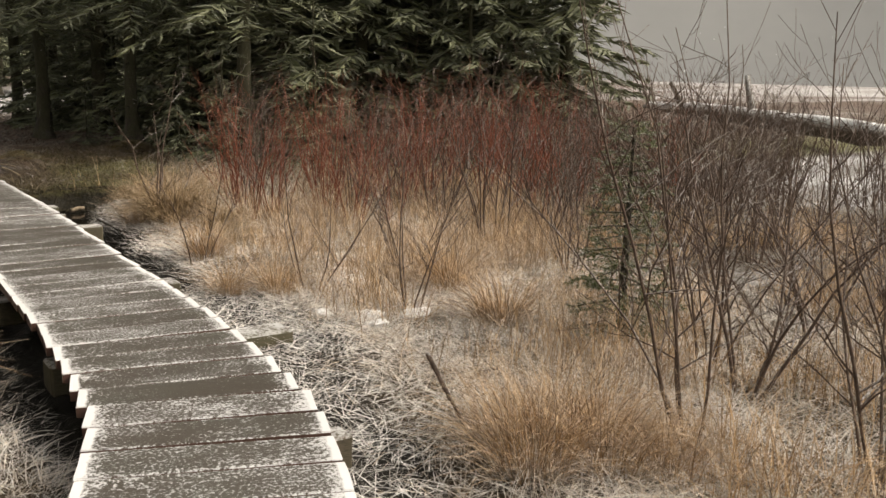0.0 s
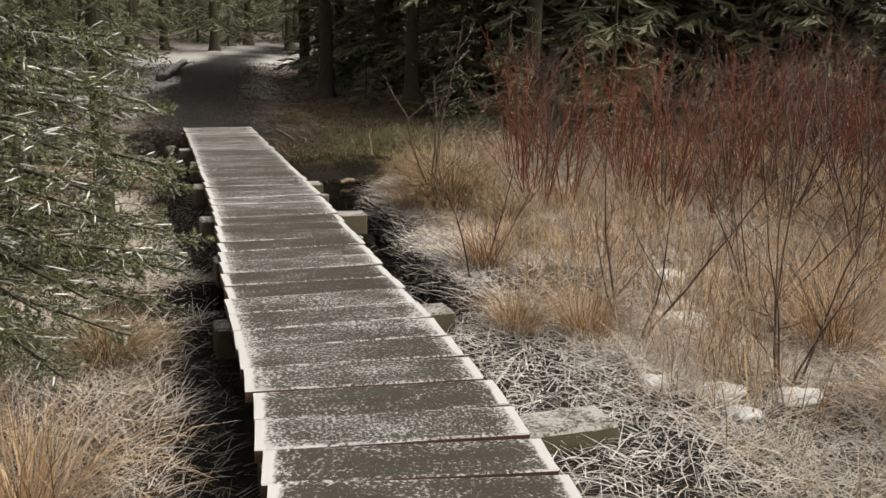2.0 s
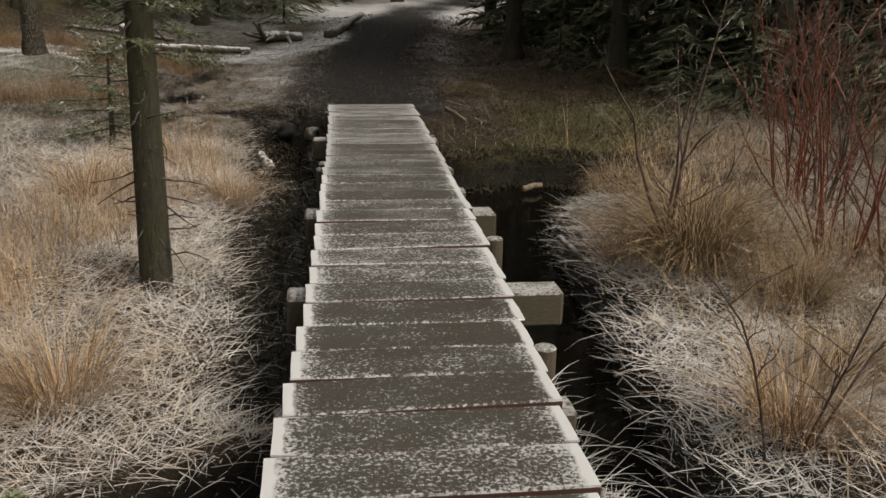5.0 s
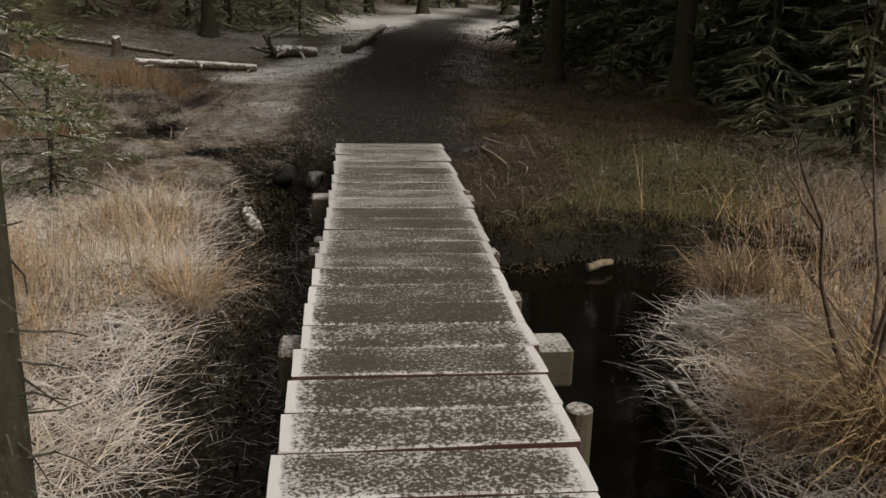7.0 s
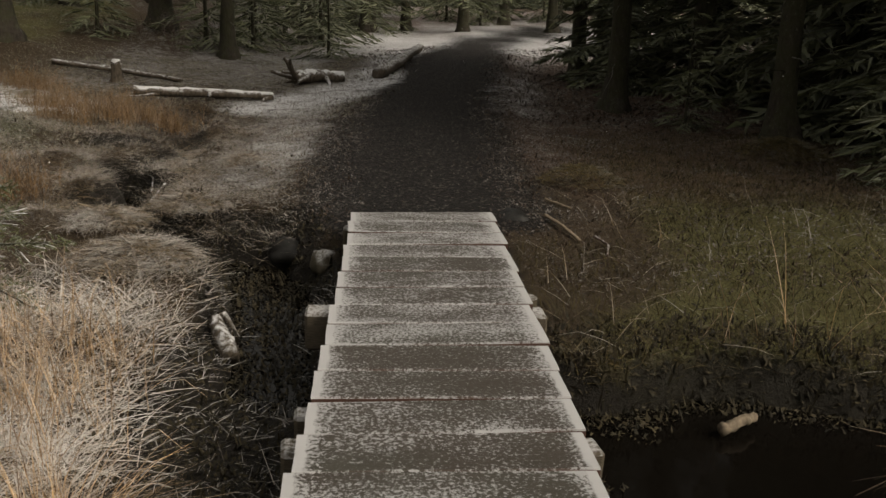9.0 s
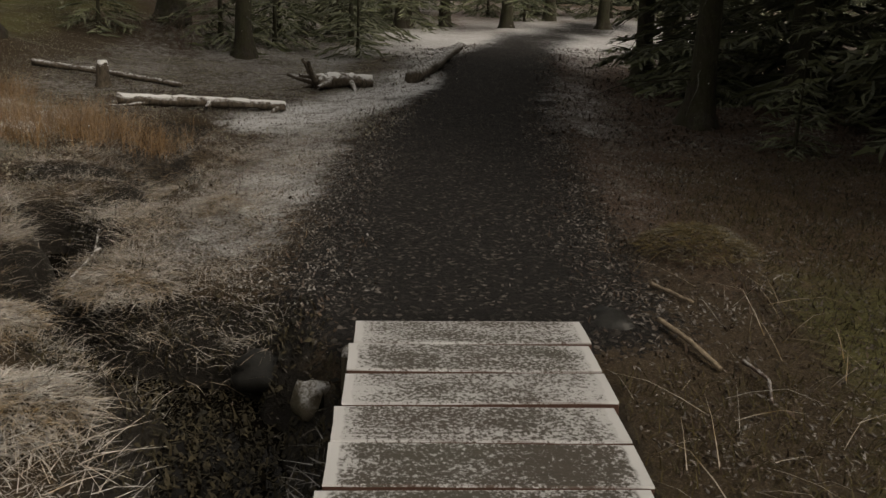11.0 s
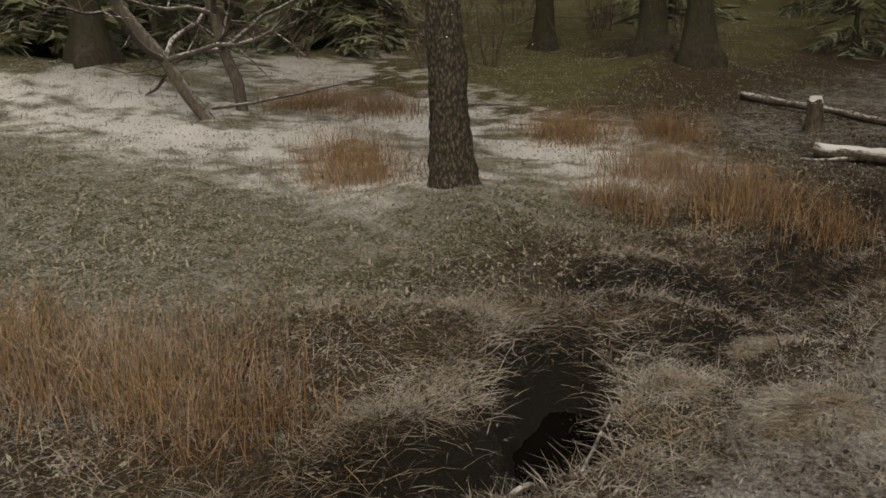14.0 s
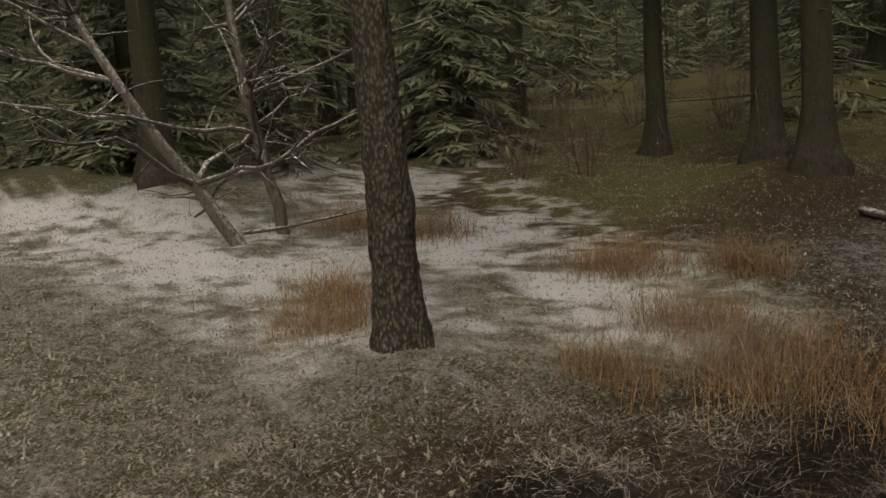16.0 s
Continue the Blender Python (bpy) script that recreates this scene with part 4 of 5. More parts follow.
def build_tussocks():
    kinds = []
    for k, (n, rad, le, dr, mound) in enumerate([(1500, 0.15, (0.4, 0.75), (2.0, 3.2), 0), (3000, 0.27, (0.05, 0.13), (0.5, 1.6), 0.07), (550, 0.14, (0.3, 0.6), (0.8, 2.3), 0), (2600, 0.3, (0.03, 0.09), (0.2, 1.6), 0.12)]):
        v, f = tussock_data(100 + k, n, rad, le, dr, mound)
        me = tagged(link_mesh("blade_mass", v, f, (M_TUSSOCK, M_HUM, M_GOLD, M_MOUND)[k]), kind="stuff")
        kinds.append(me)
    used = set()
    for x, y, k, s in ((3.3, 9.2, 0, 1.1), (3.05, 9.5, 2, 0.9), (3.65, 8.7, 0, 0.6), (2.95, 7.45, 2, 1.0), (2.62, 6.2, 2, 0.75), (2.95, 6.05, 2, 0.9), (3.4, 7.9, 0, 0.55),
                       (2.95, 2.35, 2, 0.8), (3.9, 4.6, 2, 1.1), (4.2, 5.6, 2, 1.2),
                       (0.32, 15.0, 1, 1.0), (-0.05, 14.3, 1, 0.95), (0.3, 13.6, 1, 1.2), (0.45, 16.4, 1, 0.8), (0.1, 16.9, 1, 0.7), (0.35, 8.0, 2, 1.0), (0.55, 6.3, 0, 0.6), (0.3, 4.9, 2, 1.1), (0.75, 10.9, 2, 0.8), (-0.2, 11.0, 2, 1.0),
                       (3.5, 11.0, 0, 0.6), (3.35, 10.4, 1, 1.2), (2.45, 2.65, 2, 0.97), (2.7, 2.8, 2, 1.07), (2.55, 2.95, 2, 0.92), (2.9, 2.72, 2, 1.02), (2.75, 2.5, 2, 0.92), (3.15, 15.55, 3, 1.0), (5.45, 17.2, 3, 1.3)):
        lab = ("brown drooping sedge tussock at the water's edge", "low frosted hummock of straw-coloured sedge", "upright tuft of golden dead sedge", "round olive moss mound beside the trail")[k]
        t = thing("sedge_tussock", (x, y, float(ground_z(x, y)) - 0.03), lab, "grass tussock", "sedge tussocks", rng.uniform(0, 360), s)
        if k in used:
            ob = new("blade_mass", kinds[k].data)
        else:
            ob = kinds[k]
            used.add(k)
        ob.parent = t


build_tussocks()


# ---- shrubs ----
def shrub_lines(seed, stems, height, spread_r, twigs, thick, lean=(0, 0), wander=0.1):
    r = np.random.default_rng(seed)
    big, small = [], []
    for s in range(stems):
        a = r.uniform(0, 6.28)
        b = spread_r * r.uniform(0.1, 0.5)
        way = np.array([math.cos(a) * r.uniform(0.1, 0.55) + lean[0], math.sin(a) * r.uniform(0.1, 0.55) + lean[1], 1.0])
        h = height * r.uniform(0.6, 1.0)
        st = limb((math.cos(a) * b * 0.5, math.sin(a) * b * 0.5, -0.05), way, h, thick * r.uniform(0.6, 1), thick * 0.18, 7, wander, 0.02, r)
        big.append(st)
        for q in range(twigs):
            f = r.uniform(0.2, 0.97)
            j = min(int(f * 6), 5)
            p = st[j] + (st[j + 1] - st[j]) * (f * 6 - j)
            a2 = r.uniform(0, 6.28)
            w = np.array([math.cos(a2) * 0.7, math.sin(a2) * 0.7, r.uniform(0.3, 1.1)])
            tw = limb(p[:3], w, h * r.uniform(0.15, 0.42) * (1.15 - f * 0.6), p[3] * 0.6, 0.0016, 5, 0.13, 0.05, r)
            small.append(tw)
            for q2 in range(1 if stems > 8 else 2):
                g = tw[r.integers(1, 4)]
                small.append(limb(g[:3], w + r.normal(0, 0.5, 3), h * r.uniform(0.05, 0.16), g[3] * 0.7, 0.0012, 5, 0.12, 0.04, r))
    return np.array(big), np.array(small)


def build_shrub(at, seed, stems, height, spread_r, twigs, thick, mat, label, group, lean=(0, 0), wander=0.1):
    t = thing("willow_shrub", at, label, "shrub", group)
    big, small = shrub_lines(seed, stems, height, spread_r, twigs, thick, lean, wander)
    for b in big:
        link_mesh("stem", *tubes([b], 5), mat, t, True)
    tagged(link_mesh("twig_mass", *tubes(small, 3), mat, t), kind="stuff")
    return t


def gz(x, y):
    return float(ground_z(x, y))


def build_shrubs():
    r = random.Random(12)
    # single bare willows near the walk
    for x, y, seed, stems, h, tw, th, lab in ((3.3, 2.5, 1, 5, 2.3, 13, 0.012, "tall bare grey willow shrub with upright stems"),
                                              (4.0, 2.75, 2, 7, 2.2, 12, 0.013, "bare many-stemmed grey willow with fine twigs"),
                                              (4.6, 2.2, 3, 6, 2.0, 12, 0.013, "bare many-stemmed grey willow with fine twigs"),
                                              (2.82, 7.3, 4, 3, 1.15, 7, 0.009, "small bare willow with forking stems in straw"),
                                              (3.2, 6.0, 5, 4, 1.3, 7, 0.009, "small bare willow with leaning dark stems"),
                                              (3.55, 5.2, 6, 5, 1.4, 7, 0.008, "small bare willow rising from golden grass"),
                                              (3.28, 9.35, 7, 5, 1.9, 5, 0.014, "crooked bare willow rooted in a sedge bank"),
                                              (4.2, 6.2, 8, 6, 1.5, 7, 0.008, "small bare willow rising from golden grass")):
        build_shrub((x, y, gz(x, y)), seed, stems, h, 0.3, tw, th, M_GREY, lab, "bare willows near the boardwalk", wander=0.16 if seed == 7 else 0.09)
    kinds = [build_shrub((4.2 + k, 9.3, gz(4.2 + k, 9.3)), 20 + k, 13, 1.7, 0.5, 6, 0.009, M_RED if k < 2 else M_GREY, "dense thicket of bare reddish willow stems" if k < 2 else "dense thicket of bare brown willow stems", "willow thicket") for k in range(3)]
    for i in range(95):
        x, y = r.uniform(4.0, 13.0), r.uniform(5.2, 14.0)
        if x < 4.0 + 0.35 * max(0, 9 - y) or (y > 11 and x < 5.2) or (x > 8 and y < 6.5):
            continue
        k = r.choice((0, 1, 1, 0, 2)) if y > 7.5 and x < 9.5 else 2
        copy_thing(kinds[k], pose(x, y, gz(x, y), 0, 0, r.uniform(0, 360)) @ Matrix.Scale(r.uniform(0.75, 1.25), 4))
    for i in range(17):
        x, y = r.uniform(6.5, 14.5), r.uniform(4.0, 9.0)
        copy_thing(kinds[2], pose(x, y, gz(x, y), 0, 0, r.uniform(0, 360)) @ Matrix.Scale(r.uniform(0.8, 1.2), 4))


build_shrubs()


# ---- spruces ----
def needle_twigs(axes, per, length, r, width=0.0022):
    """Needles as slim triangles round twig axes (count, points, 3)."""
    n, k, _ = axes.shape
    f = r.uniform(0, 1, (n, per))
    j = np.minimum((f * (k - 1)).astype(int), k - 2)
    i = np.arange(n)[:, None]
    p = axes[i, j] + (axes[i, j + 1] - axes[i, j]) * (f * (k - 1) - j)[..., None]
    d = axes[i, j + 1] - axes[i, j]
    d /= np.linalg.norm(d, axis=2, keepdims=True) + 1e-9
    o = r.normal(0, 1, (n, per, 3))
    o -= (o * d).sum(2, keepdims=True) * d
    o /= np.linalg.norm(o, axis=2, keepdims=True) + 1e-9
    tip = p + (d * 0.75 + o * 0.7) * length * r.uniform(0.7, 1.2, (n, per, 1))
    s = np.cross(d, o) * width
    v = np.stack([p - s, p + s, tip], 2).reshape(-1, 3)
    return v, np.arange(len(v)).reshape(-1, 3)


def bough_axes(r, z, a, length, drop, twig=0.16, gap=0.05):
    """Main axis of a bough, its side twigs and their side twigs."""
    k = 6
    main = limb((0, 0, z), (math.cos(a), math.sin(a), drop), length, 0.012 * length + 0.003, 0.003, k, 0.05, -0.02, r)
    subs = []
    m = max(4, int(length / gap))
    for q in range(m):
        f = 0.12 + 0.88 * (q + r.uniform(0, 0.6)) / m
        f = min(f, 0.99)
        j = min(int(f * (k - 1)), k - 2)
        p = main[j] + (main[j + 1] - main[j]) * (f * (k - 1) - j)
        d = main[j + 1, :3] - main[j, :3]
        d /= np.linalg.norm(d)
        side = np.cross(d, (0, 0, 1)) * (1 if q % 2 else -1)
        w = d * r.uniform(0.6, 1.0) + side * r.uniform(0.6, 1.0) + np.array([0, 0, r.uniform(-0.25, 0.12)])
        l = twig * (0.5 + 1.3 * math.sin(math.pi * min(1, f * 0.75 + 0.2))) * r.uniform(0.7, 1.2)
        subs.append(limb(p[:3], w, l, 0.003, 0.0015, 4, 0.06, -0.02, r))
    return main, subs


def build_snowy_spruce(at, seed, height, reach, boughs, label, needles=34, snow=True, low=0.05, power=1.15, radius=0):
    """A near spruce with needles and snow lying along its twigs."""
    r = np.random.default_rng(seed)
    t = thing("spruce_tree", at, label, "spruce tree")
    trunk = limb((0, 0, -0.1), (-0.012, 0.0, 1) if radius else (0.02, 0.01, 1), height, radius or 0.02 + 0.012 * height, 0.008, 8, 0.012, 0, r)
    link_mesh("trunk", *tubes([trunk], 10), M_DARKBARK if radius else M_BARK, t, True)
    if radius:
        dead = []
        for q in range(90):
            a, z = r.uniform(0, 6.28), r.uniform(0.15, 2.2)
            dead.append(limb((-0.012 * z, 0, z), (math.cos(a), math.sin(a), r.uniform(-0.5, 0.1)), r.uniform(0.08, 0.3), 0.006, 0.0015, 5, 0.2, -0.05, r))
        tagged(link_mesh("dead_twig_mass", *tubes(dead, 4), M_DARKBARK, t), kind="stuff")
    mains, twigs = [], []
    for b in range(boughs):
        z = height * (low + (0.97 - low) * (b / boughs) ** power)
        l = reach * (1 - z / height * 0.85) * r.uniform(0.82, 1.08) * (0.6 + 0.4 * step(0, 0.2, z / height))
        m, s = bough_axes(r, z, b * 2.399 + r.uniform(-0.3, 0.3), float(l), -0.12 + 0.35 * z / height, 0.095, 0.027)
        mains.append(m)
        twigs += s
        for q in range(2 * len(s)):
            g = s[r.integers(0, len(s))]
            twigs.append(limb(g[1, :3], g[3, :3] - g[0, :3] + r.normal(0, 0.06, 3), np.linalg.norm(g[3, :3] - g[0, :3]) * 0.7, 0.002, 0.001, 4, 0.06, -0.02, r))
    for m in mains:
        link_mesh("bough", *tubes([m], 5), M_DARKBARK, t, True)
    axes = np.array(twigs)
    tagged(link_mesh("needle_mass", *needle_twigs(axes[..., :3], needles, 0.019, r, 0.0025), M_NEEDLE, t), kind="stuff")
    if snow:
        pick = axes[r.uniform(0, 1, len(axes)) < 0.1].copy()
        pick = pick[:, 1:]
        pick[..., 2] += 0.01
        pick[..., 3] = np.array([0.002, 0.0032, 0.0024]) * r.uniform(0.4, 1.3, (len(pick), 1))
        mid = 0.5 * (pick[:, :-1] + pick[:, 1:])
        full = np.stack([pick[:, 0], mid[:, 0], pick[:, 1], mid[:, 1], pick[:, 2]], 1)
        full[:, 0, 3] *= 0.3
        full[:, -1, 3] *= 0.4
        tagged(link_mesh("snow_load", *tubes(full[:, [0, 1, 3, 4]], 4), M_SNOW, t, True), kind="stuff")
    return t


build_snowy_spruce((-0.1, 5.55, gz(-0.1, 5.55)), 5, 5.0, 1.25, 330, "young green spruce with snow along its boughs", 22, True, 0.13, 1.7)
build_snowy_spruce((0.53, 9.12, gz(0.53, 9.12)), 6, 5.6, 0.36, 50, "spruce with a bare lower trunk and thin boughs", 26, False, 0.2, 1.3, 0.08)
build_snowy_spruce((-0.45, 13.0, gz(-0.45, 13.0)), 9, 0.95, 0.75, 26, "low green spruce sapling dusted with snow", 26)
build_snowy_spruce((4.3, 3.9, gz(4.3, 3.9)), 8, 1.45, 0.45, 50, "small spruce sapling in dead grass", 26, False)


def spray_tree(at, seed, height, radius, reach, low, boughs, label, mat=None, dead=True, flare=1.6, lean=(0.0, 0.0), fine=False, gap=0.1, wide=1.0):
    """A forest spruce: bark trunk with root flare, dead twigs below, sprays of foliage above."""
    r = np.random.default_rng(seed)
    t = thing("forest_spruce", at, label, "spruce tree", "forest spruces")
    z = np.concatenate([[-0.15, 0.0, 0.12, 0.3, 0.6], np.linspace(1.2, height, 9)]) if not fine else np.concatenate([np.arange(-0.15, 3.2, 0.05), np.linspace(3.4, height, 8)])
    k, sides = len(z), 30 if fine else 14
    ring = []
    for zz in z:
        a = np.arange(sides) * 2 * np.pi / sides
        fl = 1 + (flare - 1) * math.exp(-max(zz, 0) * 5) * (1 + 0.35 * np.sin(a * 3 + seed) + 0.2 * np.sin(a * 5))
        rad = radius * max(0.06, 1 - zz / height) * fl * (1 + 0.05 * r.normal(0, 1, sides)) * (1 + (0.16 * math.exp(-((zz - 0.72) / 0.1) ** 2) * np.exp(-((a - 1.0) / 0.7) ** 2) if fine else 0))
        ring.append(np.stack([np.cos(a) * rad + lean[0] * zz + 0.02 * math.sin(zz * 1.3 + seed), np.sin(a) * rad + lean[1] * zz, 0 * a + zz], 1))
    i = np.arange(k * sides).reshape(k, sides)
    nx = np.roll(i, -1, 1)
    f = np.stack([i[:-1], nx[:-1], nx[1:], i[1:]], -1).reshape(-1, 4)
    link_mesh("trunk", np.concatenate(ring), f, mat or M_DARKBARK, t, True)
    if dead:
        twigs = []
        for q in range(34):
            zz, a = r.uniform(0.5, max(low, 1.5) + 1.5), r.uniform(0, 6.28)
            twigs.append(limb((lean[0] * zz, lean[1] * zz, zz), (math.cos(a), math.sin(a), r.uniform(-0.3, 0.2)), r.uniform(0.3, 1.3), 0.011, 0.002, 6, 0.16, -0.03, r))
        tagged(link_mesh("dead_twig_mass", *tubes(twigs, 3), M_DARKBARK, t), kind="stuff")
    quads = []
    for b in range(boughs):
        zz = low + (height - low) * (b / boughs) ** 1.8
        l = reach * (1 - (zz - low) / (height - low) * 0.8) * r.uniform(0.6, 1.1)
        m, s = bough_axes(r, zz, b * 2.399 + r.uniform(-0.5, 0.5), float(l), -0.22, 0.28, gap)
        m[:, :2] += np.array(lean) * zz
        for g in s:
            g[:, :2] += np.array(lean) * zz
        quads += s
    ax = np.array(quads)
    n, kk, _ = ax.shape
    ax = ax[:, [0, 1, 3]]
    kk = 3
    p = np.repeat(ax[..., :3], 2, 0)
    head = p[:, -1] - p[:, 0]
    side = np.cross(head, r.normal(0, 1, (2 * n, 3)) * 0.8 + np.array([0, 0, 1.0]))
    side /= np.linalg.norm(side, axis=1, keepdims=True) + 1e-9
    w = np.array([0.01, 0.019, 0.002]) * wide
    jag = p + r.normal(0, 0.022, p.shape)
    v = np.stack([jag - side[:, None] * w[:, None], jag + side[:, None] * w[:, None]], 2)
    idx = np.arange(2 * n * kk * 2).reshape(2 * n, kk, 2)
    fc = np.stack([idx[:, :-1, 0], idx[:, :-1, 1], idx[:, 1:, 1], idx[:, 1:, 0]], -1).reshape(-1, 4)
    tagged(link_mesh("foliage", v.reshape(-1, 3), fc, M_FOREST, t), kind="stuff")
    return t


def build_forest():
    r = random.Random(3)
    # the trees that stand out singly
    spray_tree((-2.3, 17.55, gz(-2.3, 17.55) - 0.02), 31, 9, 0.116, 1.5, 3.4, 90, "slender scaly-barked tree standing alone in the clearing", M_BARK, False, 1.4, (-0.045, -0.012), True)
    for x, y, rad, s in ((-4.05, 23.3, 0.155, 32), (-4.8, 23.5, 0.15, 33), (-6.95, 24.1, 0.13, 34), (-8.35, 18.1, 0.17, 35), (-2.6, 27.5, 0.2, 36), (-1.2, 26.5, 0.13, 37),
                         (4.75, 20.9, 0.14, 38), (5.2, 25.5, 0.14, 39), (6.2, 21.8, 0.17, 40), (5.6, 17.6, 0.12, 41), (6.9, 19.0, 0.14, 42), (7.4, 17.0, 0.15, 43), (5.9, 26.5, 0.15, 46), (6.8, 15.2, 0.13, 47)):
        # right-hand crowns are made wider and fuller, above the view, to shade the trail
        spray_tree((x, y, gz(x, y)), s, 12 + 20 * rad, rad, 2.0 if x < 0 else 2.3, 2.6, 50 if x < 0 else 70, "tall dark spruce trunk with dead lower twigs" if x > 0 else "mossy-footed dark spruce at the clearing's edge", flare=1.75)
    kinds = [spray_tree((1.2 + 3.0 * k, 37 + k, gz(1.2 + 3.0 * k, 37 + k)), 50 + k, 11, 0.17, 2.2, 0.4 + 0.6 * k, 52, "dark forest spruce with drooping boughs") for k in range(3)]
    small = [spray_tree((0.3 - 1.6 * k, 30.5 + k, gz(0.3 - 1.6 * k, 30.5 + k)), 60 + k, 4.2, 0.05, 1.35, 0.1, 46, "young dark spruce filling the forest edge", dead=False) for k in range(2)]
    dense = [spray_tree((12.3 - 4.4 * k, 12.9 + 3.0 * k, gz(12.3 - 4.4 * k, 12.9 + 3.0 * k)), 64 + k, 13, 0.15, 2.0, 0.35, 190, "dense dark green spruce with boughs down to the shrubs", dead=False, gap=0.07, wide=1.5) for k in range(2)]
    for i, (x, y, k) in enumerate(((11.2, 13.6, 0.9), (10.2, 14.6, 1.05), (9.0, 14.9, 0.95), (7.6, 19.0, 1.1), (9.4, 17.0, 1.1), (11.0, 16.2, 1.1), (12.6, 14.8, 1.2), (6.6, 22.6, 0.9), (5.9, 24.6, 0.85), (8.6, 21.6, 1.1), (-10.6, 15.2, 0.9), (-11.2, 18.6, 0.9), (-9.6, 22.6, 0.8))):
        copy_thing(dense[i % 2], pose(x, y, gz(x, y) - 0.03, 0, 0, 77 * i) @ Matrix.Scale(k, 4))
    spots = []
    for i in range(3000):
        x, y = r.uniform(-30, 24), r.uniform(6, 52)
        t = float(near_line(np.array(x), np.array(y), TRAIL))
        bearing = math.degrees(math.atan2(x, y))
        left = x < -9.5 - 0.15 * abs(y - 19) and y > 8 and y < 27
        right = bearing < 47.5 and x > 0 and math.hypot(x - 2, y - 12) > 8.2 and y > 9 + 0.25 * x and x > 5.2
        back = y > 25.0 and bearing < 46
        if t < (2.2 if y < 34 else 0.9) or not (left or right or back):
            continue
        if any((x - a) ** 2 + (y - b) ** 2 < (1.4 if (x > 0 and y < 26) or x < -9 else 2.2) for a, b in spots):
            continue
        spots.append((x, y))
        if len(spots) > 165:
            break
    for x, y, k in ((5.9, 16.0, 0.55), (6.7, 17.5, 0.8), (7.7, 15.3, 0.9), (5.3, 22.6, 0.6), (7.0, 20.4, 0.8), (8.2, 18.2, 1.0), (6.3, 24.2, 0.9), (5.2, 19.3, 0.35), (6.0, 14.3, 0.6), (7.2, 13.4, 0.8), (-1.0, 28.5, 0.8), (0.6, 27.6, 0.6), (-3.6, 26.6, 0.7)):
        copy_thing(small[int(10 * x) % 2], pose(x, y, gz(x, y) - 0.03, 0, 0, r.uniform(0, 360)) @ Matrix.Scale(k, 4))
    for x, y in spots:
        edge = r.random() < (0.55 if x < 0 or y > 24 else 0.68)
        ob = r.choice(small if edge else kinds)
        copy_thing(ob, pose(x, y, gz(x, y) - 0.03, 0, 0, r.uniform(0, 360)) @ Matrix.Scale(r.uniform(0.75, 1.25), 4) @ Matrix.Diagonal((1, 1, 1.0 if edge else 1.1, 1)))


build_forest()


# ---- alders in the clearing ----
def build_alder(at, seed, way, height, radius, label):
    r = np.random.default_rng(seed)
    t = thing("alder_tree", at, label, "alder tree", "bare alders")
    trunk = limb((0, 0, -0.08), way, height, radius, radius * 0.3, 12, 0.12, 0.02, r)
    link_mesh("trunk", *tubes([trunk], 9), M_ALDER, t, True)
    big, small = [], []
    for q in range(22):
        j = r.integers(2, 11)
        a = r.uniform(0, 6.28)
        b = limb(trunk[j, :3], (math.cos(a), math.sin(a), r.uniform(0.0, 0.7)), r.uniform(0.7, 2.3), trunk[j, 3] * 0.55, 0.005, 9, 0.16, 0.01, r)
        big.append(b)
        for q2 in range(8):
            g = b[r.integers(2, 8)]
            small.append(limb(g[:3], r.normal(0, 1, 3) + (0, 0, 0.3), r.uniform(0.2, 0.8), g[3] * 0.6, 0.002, 6, 0.15, 0.0, r))
    for b in big:
        link_mesh("branch", *tubes([b], 6), M_ALDER, t, True)
    tagged(link_mesh("twig_mass", *tubes(small, 3), M_ALDER, t), kind="stuff")
    return t


leaning = build_alder((-5.95, 18.1, gz(-5.95, 18.1)), 71, (-0.42, -0.6, 1), 4.0, 0.065, "leaning bare alder with snow along its branches")
link_mesh("branch", *tubes([limb((0, 0, 0.1), (0.5, 0.8, 0.02), 1.5, 0.02, 0.006, 9, 0.05, 0.035, np.random.default_rng(5))], 6), M_ALDER, leaning, True)
build_alder((-6.15, 18.55, gz(-6.15, 18.55)), 72, (-0.05, 0.02, 1), 3.8, 0.06, "upright bare alder with snow along its branches")


